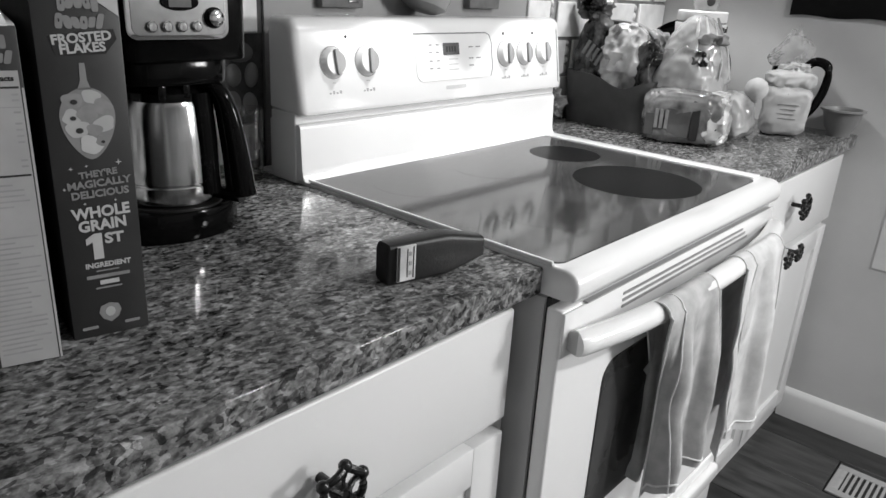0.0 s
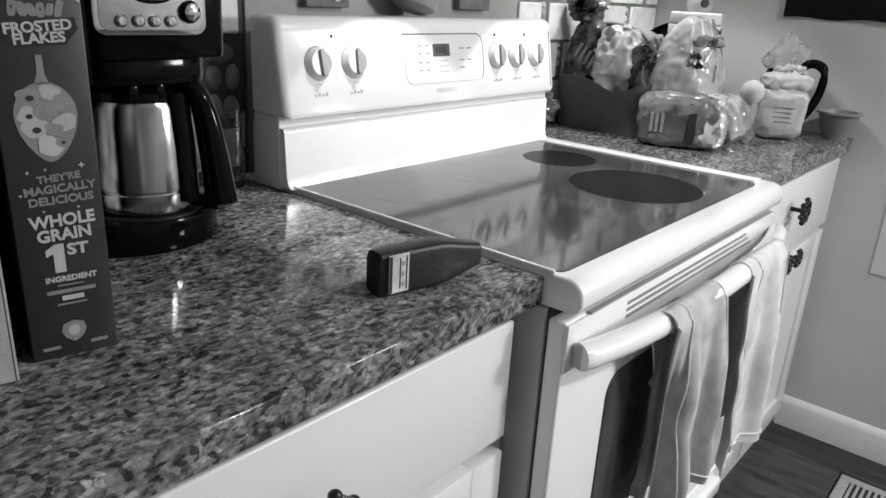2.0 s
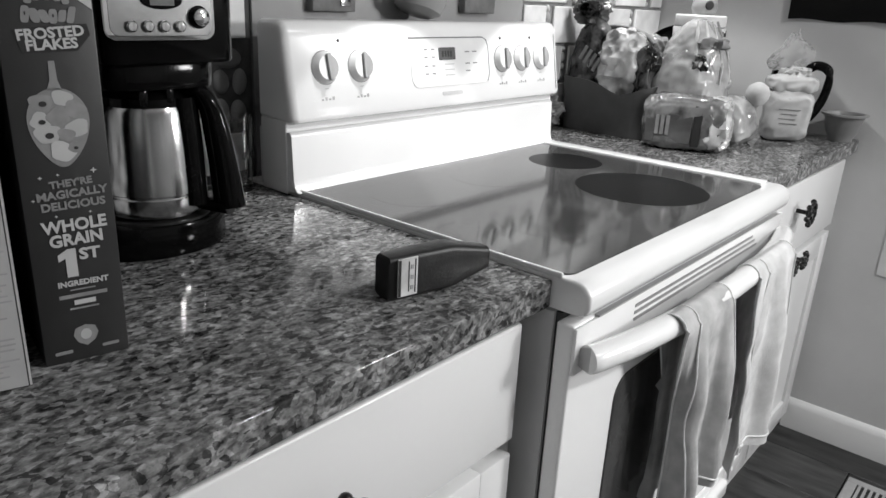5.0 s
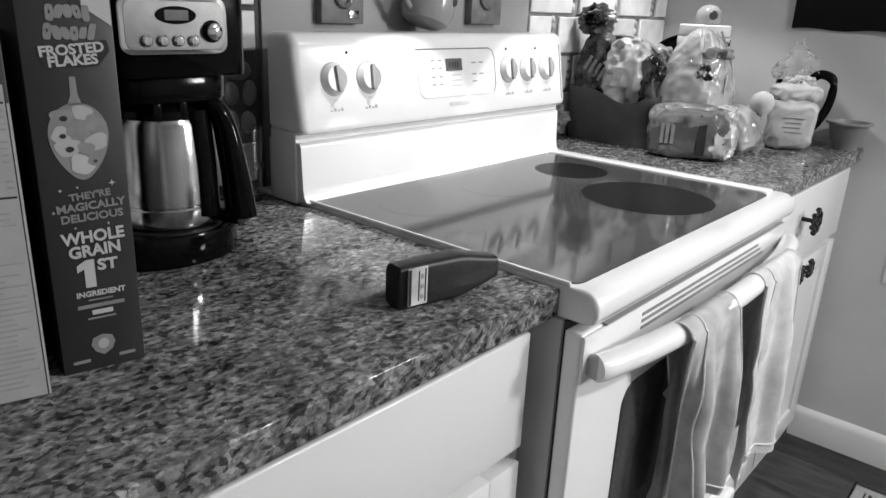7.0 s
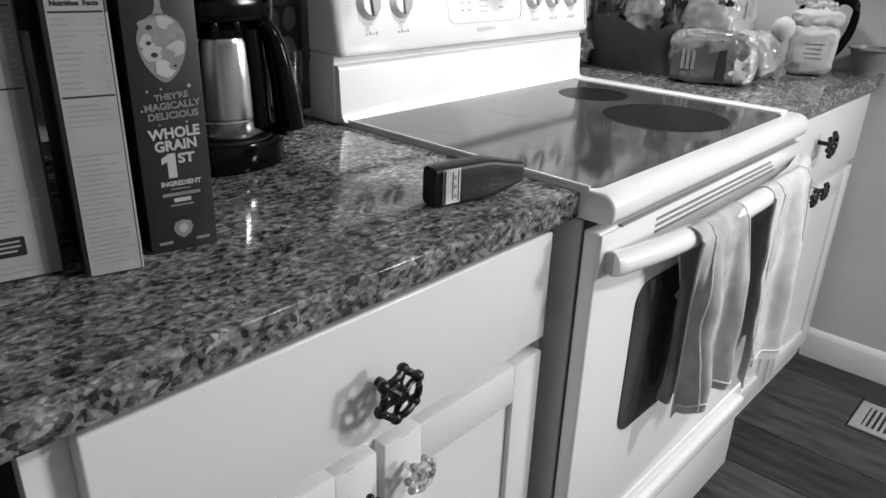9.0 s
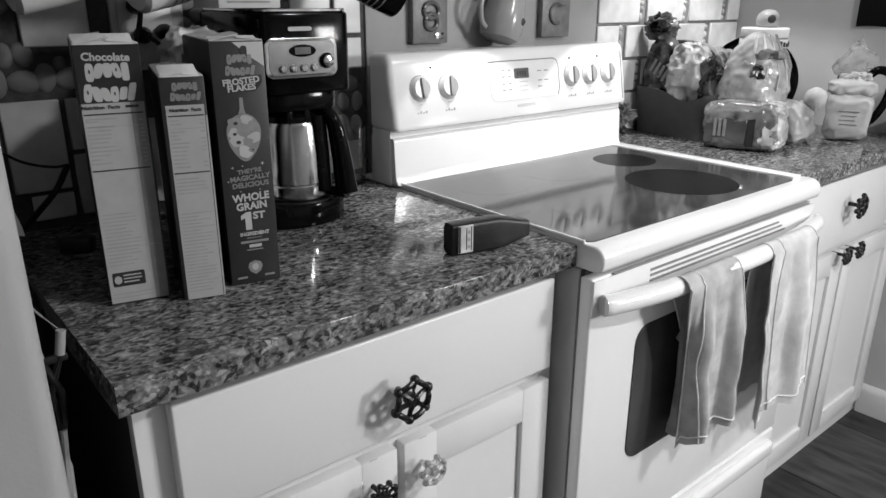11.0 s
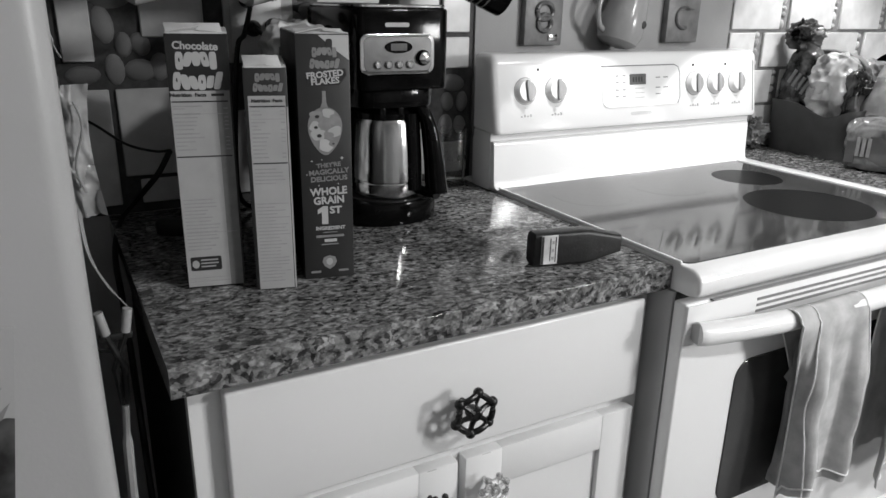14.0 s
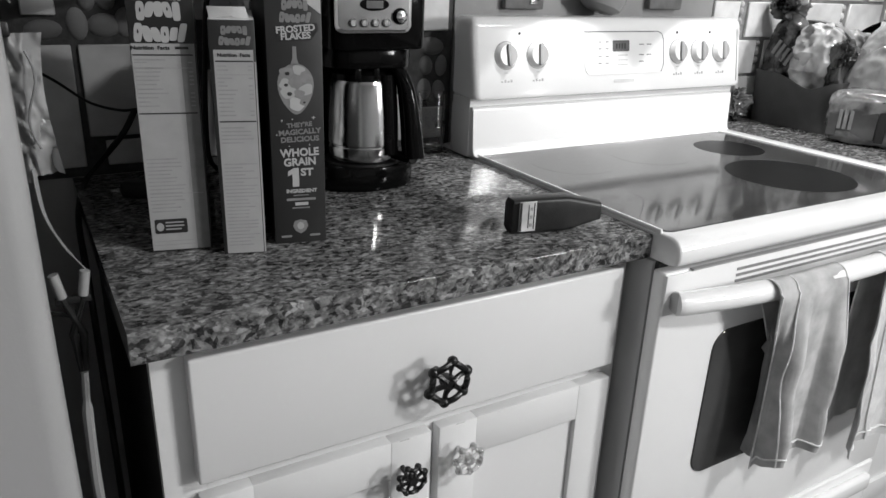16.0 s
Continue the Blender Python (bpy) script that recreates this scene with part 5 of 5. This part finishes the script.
part("hanger", tube([(-0.752, 0.086, 0.905), (-0.775, 0.09, 0.912), (-0.796, 0.095, 0.915)], 0.0022, 6), IRON, tg, "wire hook")

# ---- right counter ----
bk = thing("storage_basket", "dark grey basket with dipped front filled with snack bags", "basket", (1.1, 0.48, 0.914))


def dense(outline, step=0.015):
    """The outline with points added along its long sides."""
    made = []
    for (a0, b0), (a1, b1) in zip(outline, outline[1:] + outline[:1]):
        k = max(1, round(math.hypot(a1 - a0, b1 - b0) / step))
        made += [(a0 + (a1 - a0) * i / k, b0 + (b1 - b0) * i / k) for i in range(k)]
    return made


t = bmesh.new()
out = dense(rounded(0.972, 1.19, 0.365, 0.624, 0.04, 5))
inn = [(1.081 + (a - 1.081) * 0.927, 0.4945 + (b - 0.4945) * 0.938) for a, b in out]


def rim(a, b):
    return 1.05 - (0.03 * math.exp(-((b - 0.445) / 0.06) ** 2) if a < 1.03 else 0.0)


rs = [[t.verts.new((1.094 + (a - 1.094) * 0.93, 0.49 + (b - 0.49) * 0.95, 0.9148)) for a, b in out], [t.verts.new((a, b, rim(a, b))) for a, b in out], [t.verts.new((a, b, rim(a, b))) for a, b in inn], [t.verts.new((1.094 + (a - 1.094) * 0.92, 0.49 + (b - 0.49) * 0.94, 0.922)) for a, b in inn]]
for a, b in zip(rs, rs[1:]):
    for i in range(len(a)):
        t.faces.new((a[i], a[(i + 1) % len(a)], b[(i + 1) % len(b)], b[i]))
t.faces.new(rs[0][::-1])
t.faces.new(rs[3])
bmesh.ops.recalc_face_normals(t, faces=t.faces)
part("bin", t, BASKETM, bk)
arch = curve_points([(1.06, 0.61, 1.02), (1.062, 0.605, 1.11), (1.065, 0.575, 1.165), (1.07, 0.51, 1.178), (1.075, 0.44, 1.162), (1.078, 0.4, 1.11), (1.08, 0.39, 1.02)], 7)
part("carry_handle", tube(arch, 0.021, 14, flat=0.3), HANDLEDK, bk, "wide grey arched band")


def film_bag(name, label, category, at, r, material, power=2.4, rough=0.2, freq=14, seed=0, squash=None, group="bread and snack bags"):
    b = thing(name, label, category, (at[0], at[1], at[2] - r[2]), group)
    return b, part("film", lumpy(*r, at, power, rough * 1.05, freq * 1.3, 90, 64, seed, squash), material, b, "", angle=40)


b, f = film_bag("snack_bag", "dark crumpled foil snack bag standing in the basket", "snack bag", (1.03, 0.56, 1.075), (0.042, 0.052, 0.12), FOILDK, 3.0, 0.2, 11, 2, lambda t: 1.05 - 0.3 * t * t)
part("crimped_top", lumpy(0.032, 0.038, 0.034, (1.02, 0.572, 1.215), 2.1, 0.45, 24, 48, 34, 9), FOILDK, b, "bunched foil top", angle=40)
for k in range(4):
    part("print_bar", box(-0.004, 0.004, -0.0014, 0.0014, -0.018, 0.02), INKGR, b, "", Matrix.Translation((0.9865 + 0.0012 * k, 0.565 - 0.013 * k, 1.112 - 0.009 * k)) @ Matrix.Rotation(radians(-82), 4, "Z") @ Matrix.Rotation(radians(28), 4, "Y"))
film_bag("snack_bag", "clear crumpled snack bag in the dark basket", "snack bag", (1.035, 0.47, 1.075), (0.05, 0.052, 0.105), FOILLT, 2.8, 0.26, 13, 5, lambda t: 1.0 + 0.12 * t)
film_bag("snack_bag", "dark glossy snack bag in the grey basket", "snack bag", (1.03, 0.405, 1.05), (0.036, 0.03, 0.095), FOILDK, 2.6, 0.26, 12, 8)
film_bag("snack_bag", "pale printed snack bag drooping over the basket rim", "snack bag", (1.115, 0.43, 1.055), (0.052, 0.05, 0.11), BAGFILM, 2.5, 0.24, 12, 15)
b, f = film_bag("snack_bag", "creased printed snack bag beside the range", "snack bag", (0.93, 0.612, 0.955), (0.03, 0.018, 0.04), BREAD, 3.0, 0.3, 30, 11)

# loaf in a printed bag
LM = Matrix.Translation((0.995, 0.262, 0.0)) @ Matrix.Rotation(math.atan2(-0.95, 0.3), 4, "Z")
lf = thing("bread_loaf", "sliced loaf in a glossy printed plastic bag", "bread", (0.995, 0.262, 0.914), "bread and snack bags")
part("film", lumpy(0.094, 0.06, 0.062, (-0.01, 0, 0.9768), 5.0, 0.13, 24, 96, 60, 4), BREAD, lf, "", LM, angle=45)
part("end_seal", lumpy(0.026, 0.058, 0.058, (0.066, 0, 0.975), 4.0, 0.26, 24, 60, 44, 6), FOILLT, lf, "pale bunched end", LM, angle=45)
part("print_band", box(0.014, 0.033, -0.0632, -0.058, 0.928, 1.022, 0.0012, 1), INKDK, lf, "dark printed band", LM)
for a, b, z1 in ((-0.092, -0.07, 0.985), (-0.042, 0.013, 1.0)):
    part("print_panel", box(a, b, -0.0626, -0.058, 0.932, z1, 0.0012, 1), PRINTDK, lf, "dark grey printed panel", LM)
for k in range(3):
    part("print_bar", box(-0.07 + 0.012 * k, -0.062 + 0.012 * k, -0.0632, -0.058, 0.95, 0.995), GREYPRINT, lf, "", LM)

b, f = film_bag("bread_bag", "tan bread rolls in a twisted plastic bag", "bread", (1.175, 0.232, 0.97), (0.066, 0.062, 0.062), BAGFILM, 3.0, 0.16, 10, 13, lambda t: 1.05 - 0.2 * t)
b, f = film_bag("bread_bag", "clear bag of buns leaning over the basket", "bread", (1.105, 0.328, 1.035), (0.1, 0.1, 0.12), BUNS, 2.6, 0.14, 9, 17, lambda t: 1.12 - 0.38 * t)
part("neck_folds", lumpy(0.088, 0.086, 0.1, (1.125, 0.325, 1.108), 2.6, 0.13, 13, 90, 64, 19, lambda t: 1.22 - 0.62 * t), BAGFILM, b, "gathered clear film", angle=40)
for k in range(5):
    g = radians(195 + 26 * k)
    fold = curve_points([(1.125 + 0.095 * math.cos(g), 0.325 + 0.093 * math.sin(g), 1.06), (1.125 + 0.083 * math.cos(g + 0.12), 0.325 + 0.081 * math.sin(g + 0.12), 1.11), (1.125 + 0.06 * math.cos(g + 0.1), 0.325 + 0.058 * math.sin(g + 0.1), 1.165), (1.125 + 0.042 * math.cos(g), 0.325 + 0.04 * math.sin(g), 1.205)], 5)
    part("film_fold", tube(fold, [0.002 + 0.0035 * math.sin(math.pi * i / (len(fold) - 1)) for i in range(len(fold))], 7, flat=0.5), FOILLT, b, "creased clear fold")
part("print_patch", lumpy(0.035, 0.006, 0.014, (0, 0, 0), 3.0, 0.2, 30, 24, 12, 2), GREYPRINT, b, "grey printed patch", Matrix.Translation((1.082, 0.262, 1.155)) @ Matrix.Rotation(radians(-55), 4, "Z"))
part("dark_print", spun(lumpy(0.01, 0.01, 0.035, (1.05, 0.29, 1.085), 2.2, 0.5, 34, 24, 20, 21), 25, (1.05, 0.29, 1.085), "X"), FOILDK, b, "dark printed stripe", angle=55)
on = thing("onion", "round white onion resting on the bread bag", "onion", (1.2, 0.19, 1.0))
part("bulb", lathe([(0, -0.029), (0.017, -0.026), (0.027, -0.012), (0.029, 0.003), (0.023, 0.018), (0.01, 0.026), (0.004, 0.028), (0, 0.0285)], 28, (1.196, 0.18, 1.04)), CARDTOP, on)
part("root_end", tube([(1.196, 0.18, 1.013), (1.196, 0.175, 1.006)], [0.008, 0.004], 8), CARDTOP, on)

# jar with a white lid behind the bags
jr = thing("plastic_jar", "large clear snack jar with a wide white screw lid", "jar", (1.245, 0.375, 0.914))
part("jar_body", lathe([(0.0, 0.0), (0.078, 0.0), (0.085, 0.01), (0.085, 0.2), (0.07, 0.235), (0.062, 0.248), (0.062, 0.275)], 40, (1.245, 0.375, 0.9148)), CLEARPL, jr)
part("contents", lathe([(0.0, 0.004), (0.078, 0.01), (0.079, 0.19), (0.05, 0.2), (0, 0.202)], 32, (1.245, 0.375, 0.9155)), BUNS, jr, "pale snack filling")
part("printed_band", lathe([(0.066, 0.248), (0.067, 0.27), (0.066, 0.272)], 40, (1.245, 0.375, 0.9148), cap=False), PAPER, jr, "white printed band")
for k in range(11):
    g = radians(185 + 11 * k)
    part("band_print", box(-0.004, 0.004, -0.0006, 0.0006, -0.008, 0.008 - 0.003 * (k % 3)), INKDK, jr, "", Matrix.Translation((1.245 + 0.0675 * math.cos(g), 0.375 + 0.0675 * math.sin(g), 1.174)) @ Matrix.Rotation(g + math.pi / 2, 4, "Z"))
part("lid", lathe([(0.063, 0.276), (0.065, 0.279), (0.065, 0.3), (0.062, 0.303), (0, 0.303)], 40, (1.245, 0.375, 0.9148)), WHITEPL, jr, "white screw lid")
gb = thing("small_jar", "small round jar with a pictured label on the big jar", "jar", (1.245, 0.37, 1.219))
part("globe", lathe([(0, 0.0), (0.026, 0.0), (0.033, 0.016), (0.03, 0.034), (0.018, 0.046), (0, 0.05)], 28, (1.245, 0.37, 1.2185)), MUGM, gb)
part("label_patch", lathe([(0.012, 0), (0.009, 0.003), (0, 0.004)], 14), INKDK, gb, "dark label patch", Matrix.Translation((1.222, 0.348, 1.242)) @ Matrix.Rotation(radians(-43), 4, "Z") @ Matrix.Rotation(radians(90), 4, "X"))
# dark tray leaning behind
tr = thing("round_tray", "dark round tray leaning against the wall", "tray", (1.36, 0.47, 0.914))
t = lathe([(0, 0.0), (0.125, 0.0), (0.135, 0.012), (0.138, 0.012), (0.128, -0.004), (0, -0.004)], 48, cap=False)
part("disc", t, BLACKPL, tr, "", Matrix.Translation((1.36, 0.46, 1.052)) @ Matrix.Rotation(radians(-52), 4, "Z") @ Matrix.Rotation(radians(78), 4, "X"))

# flour packet and pitcher
PM = Matrix.Translation((1.335, 0.145, 0)) @ Matrix.Rotation(math.atan2(-0.116, 0.058), 4, "Z")
pk = thing("flour_packet", "pale soft packet with printed front standing on counter", "packet", (1.335, 0.145, 0.914))
part("film", lumpy(0.06, 0.044, 0.066, (0, 0, 0.981), 4.0, 0.1, 16, 70, 46, 31, lambda t: 1.04 - 0.1 * math.sin(math.pi * t)), PACK, pk, "", PM, angle=55)
part("top_fold", lumpy(0.058, 0.042, 0.024, (0.002, 0.002, 1.06), 3.2, 0.13, 22, 64, 36, 33), PACK, pk, "rolled packet top", PM, angle=55)
part("film_tail", lumpy(0.04, 0.024, 0.016, (0.01, 0.006, 1.088), 2.4, 0.3, 30, 48, 28, 35), FOILLT, pk, "crumpled clear film on top", PM, angle=55)
part("seal_dot", lathe([(0.009, 0), (0.008, 0.0012), (0, 0.0015)], 18), INKDK, pk, "dark round mark", PM @ Matrix.Translation((-0.004, -0.0435, 1.018)) @ Matrix.Rotation(radians(90), 4, "X"))
for k, (a, b) in enumerate(((-0.026, 0.026), (-0.018, 0.02), (-0.024, 0.018), (-0.02, 0.024))):
    part("small_print", box(a, b, -0.0462, -0.04, 0.998 - 0.012 * k, 1.0 - 0.012 * k), INKGR, pk, "", PM, angle=0)
pc = thing("pitcher", "dark pitcher with black handle behind the flour packet", "pitcher", (1.43, 0.22, 0.914))
part("jug", lathe([(0, 0), (0.04, 0), (0.042, 0.02), (0.046, 0.15), (0.044, 0.172), (0.04, 0.172), (0.041, 0.15), (0.037, 0.02), (0, 0.015)], 30, (1.44, 0.185, 0.9148), cap=False), BLACKPL, pc)
hp = curve_points([(1.43, 0.15, 1.08), (1.43, 0.118, 1.105), (1.434, 0.085, 1.09), (1.432, 0.085, 1.03), (1.426, 0.11, 0.97), (1.43, 0.145, 0.945)], 7)
part("jug_handle", tube(hp, 0.0085, 10, flat=1.4), BLACKPL, pc, "black loop handle")
part("film_cover", lumpy(0.05, 0.06, 0.05, (1.43, 0.18, 1.135), 2.2, 0.5, 15, 56, 40, 41, lambda t: 1.15 - 0.9 * t), FILM, pc, "crumpled clear film cover", angle=55)
bw = thing("bowl", "small grey ceramic bowl at the end of the counter", "bowl", (1.465, 0.04, 0.914))
part("shell", lathe([(0, 0), (0.03, 0), (0.03, 0.007), (0.04, 0.026), (0.048, 0.06), (0.051, 0.066), (0.058, 0.068), (0.058, 0.073), (0.049, 0.073), (0.044, 0.06), (0.036, 0.028), (0.025, 0.012), (0, 0.01)], 40, (1.474, 0.034, 0.9148), cap=False), BOWLM, bw)
# dark cloth and paper on the east wall
dc = thing("wall_hanging", "black fabric wall hanging on the grey wall", "wall hanging", (1.54, 0.1, 1.4))
t = bmesh.new()
grid = []
for j in range(7):
    grid.append([t.verts.new((1.5385 - 0.003 * math.sin(i * 0.7 + 0.4 * j), 0.246 - 0.056 * i / 1.6, 1.75 - 0.532 * j / 6 + (0.003 * math.sin(i * 1.3) if j == 6 else 0))) for i in range(26)])
for a, b in zip(grid, grid[1:]):
    for i in range(25):
        t.faces.new((a[i], a[i + 1], b[i + 1], b[i]))
bmesh.ops.solidify(t, geom=t.faces[:], thickness=0.003)
part("fabric", t, DARKCLOTH, dc)
part("rod", tube([(1.532, 0.26, 1.75), (1.532, -0.66, 1.75)], 0.006, 10), IRON, dc)
np_ = thing("wall_notice", "white paper sheet fixed to the grey wall", "paper", (1.543, -0.2, 0.63))
part("sheet", box(1.5415, 1.5435, -0.33, -0.121, 0.552, 0.83), PAPER, np_)

# ---- floor register ----
rg = thing("floor_register", "white slotted floor heating register", "floor vent", (1.3, -0.33, 0))
X0, X1, Y0, Y1 = 1.222, 1.384, -0.48, -0.205
bm = box(X0, X0 + 0.026, Y0, Y1, 0.0, 0.006, 0.002)
box(X1 - 0.026, X1, Y0, Y1, 0.0, 0.006, 0.002, bm=bm)
box(X0 + 0.025, X1 - 0.025, Y0, Y0 + 0.026, 0.0, 0.006, 0.002, bm=bm)
box(X0 + 0.025, X1 - 0.025, Y1 - 0.026, Y1, 0.0, 0.006, 0.002, bm=bm)
part("frame", bm, VENTM, rg)
part("duct", box(X0 + 0.024, X1 - 0.024, Y0 + 0.024, Y1 - 0.024, 0.0002, 0.0012), INKDK, rg, "dark duct")
for k in range(15):
    y = Y0 + 0.034 + 0.0148 * k
    part("slat", box(X0 + 0.0245, X1 - 0.0245, y - 0.0035, y + 0.0035, 0.0012, 0.005), VENTM, rg)

# ---- backsplash tiles ----
part("grout", box(-0.8, 0.0285, 0.6365, 0.6399, 0.9145, 1.404), GROUT, wall_north)
part("grout", box(0.797, 1.5445, 0.6365, 0.6399, 0.9145, 1.404), PALEGROUT, wall_north)


def tile(x0, x1, z0, z1, material):
    put("tile", mesh_of(box(x0 + 0.0022, x1 - 0.0022, 0.6288, 0.6366, z0 + 0.0022, z1 - 0.0022, 0.0018, 1), "tile", material), wall_north)


def pebble(cx, cz, a, b, turn, material=None):
    t = lathe([(1.0, 0.0), (0.93, 0.35), (0.72, 0.7), (0.38, 0.93), (0.0, 1.0)], 14)
    put("pebble", mesh_of(t, "pebble", material or PEBBLE), wall_north, "", Matrix.Translation((cx, 0.6366, cz)) @ Matrix.Rotation(radians(90), 4, "X") @ Matrix.Rotation(radians(turn), 4, "Z") @ Matrix.Diagonal((a, b, 0.007, 1)))


for a in ((-0.79, -0.741, 0.93, 1.135), (-0.739, -0.684, 0.93, 1.135), (-0.678, -0.585, 0.98, 1.135), (-0.655, -0.585, 0.93, 0.977), (-0.58, -0.49, 0.93, 1.04), (-0.58, -0.49, 1.044, 1.135), (-0.752, -0.699, 1.176, 1.31), (-0.628, -0.52, 1.215, 1.33), (-0.49, -0.36, 1.17, 1.33), (-0.485, -0.37, 0.93, 1.09), (-0.365, -0.25, 0.93, 1.04), (-0.25, -0.13, 1.04, 1.2), (-0.125, -0.055, 0.93, 1.03),
          (-0.05, 0.018, 1.222, 1.31), (-0.05, 0.018, 1.15, 1.217), (-0.05, 0.018, 0.93, 1.0), (-0.15, -0.055, 1.18, 1.31)):
    tile(*a, PALETILE if -0.63 < a[0] < -0.45 and a[2] > 1.16 else TILE)
rnd = random.Random(12)
for cx, cz, a, b, turn in ((-0.667, 1.282, 0.034, 0.02, 5), (-0.683, 1.237, 0.017, 0.031, 8), (-0.655, 1.205, 0.014, 0.021, 0), (-0.628, 1.206, 0.016, 0.02, 20), (-0.672, 1.165, 0.016, 0.026, 4), (-0.632, 1.163, 0.026, 0.019, 0), (-0.722, 1.156, 0.028, 0.016, 3), (-0.6, 1.168, 0.017, 0.024, -6), (-0.562, 1.165, 0.024, 0.018, 8),
                        (-0.02, 1.122, 0.03, 0.018, -8), (-0.032, 1.083, 0.016, 0.02, 10), (0.004, 1.082, 0.014, 0.022, -5), (-0.035, 1.035, 0.017, 0.022, 0), (0.0, 1.033, 0.015, 0.02, 12), (-0.575, 1.19, 0.01, 0.012, 0)):
    pebble(cx, cz, a, b, turn)
for _ in range(26):
    pebble(rnd.uniform(-0.36, -0.13), rnd.uniform(1.22, 1.32), rnd.uniform(0.014, 0.026), rnd.uniform(0.012, 0.02), rnd.uniform(-60, 60))
# east part: pale stone rows with upright mosaic strips
for row, (z0, z1) in enumerate(((0.93, 1.03), (1.034, 1.126), (1.13, 1.224), (1.228, 1.318), (1.322, 1.4))):
    x = 0.8 + (0.0 if row % 2 else -0.09)
    while x < 1.54:
        a, b = max(0.8, x), min(1.5435, x + 0.19)
        if b - a > 0.02:
            tile(a, b, z0, z1, PALETILE)
        if x + 0.19 < 1.53 and x + 0.19 > 0.8:
            zz = z0
            while zz < z1 - 0.008:
                h = rnd.uniform(0.014, 0.034)
                pebble(x + 0.2 + rnd.uniform(-0.002, 0.002), min(z1 - 0.008, zz + h / 2), 0.0095, h / 2 - 0.0015, rnd.uniform(-8, 8), MOSAIC)
                zz += h
        x += 0.222

# ---- floor planks ----
shapes = {}
xx, col = WEST, 0
while xx < EAST - 0.005:
    wide = min(0.19, EAST - xx)
    yy = SOUTH - (0.37 * col) % 1.22
    while yy < NORTH:
        a, b = max(SOUTH, yy), min(NORTH, yy + 1.22)
        if b - a > 0.02:
            key = (round(wide, 3), round(b - a, 3))
            if key not in shapes:
                shapes[key] = mesh_of(box(0.0012, key[0] - 0.0012, 0.0012, key[1] - 0.0012, -0.0058, -0.0002, 0.001, 1), "plank", FLOORM)
            put("plank", shapes[key], floor, "", Matrix.Translation((xx, a, 0)))
        yy += 1.22
    xx += 0.19
    col += 1
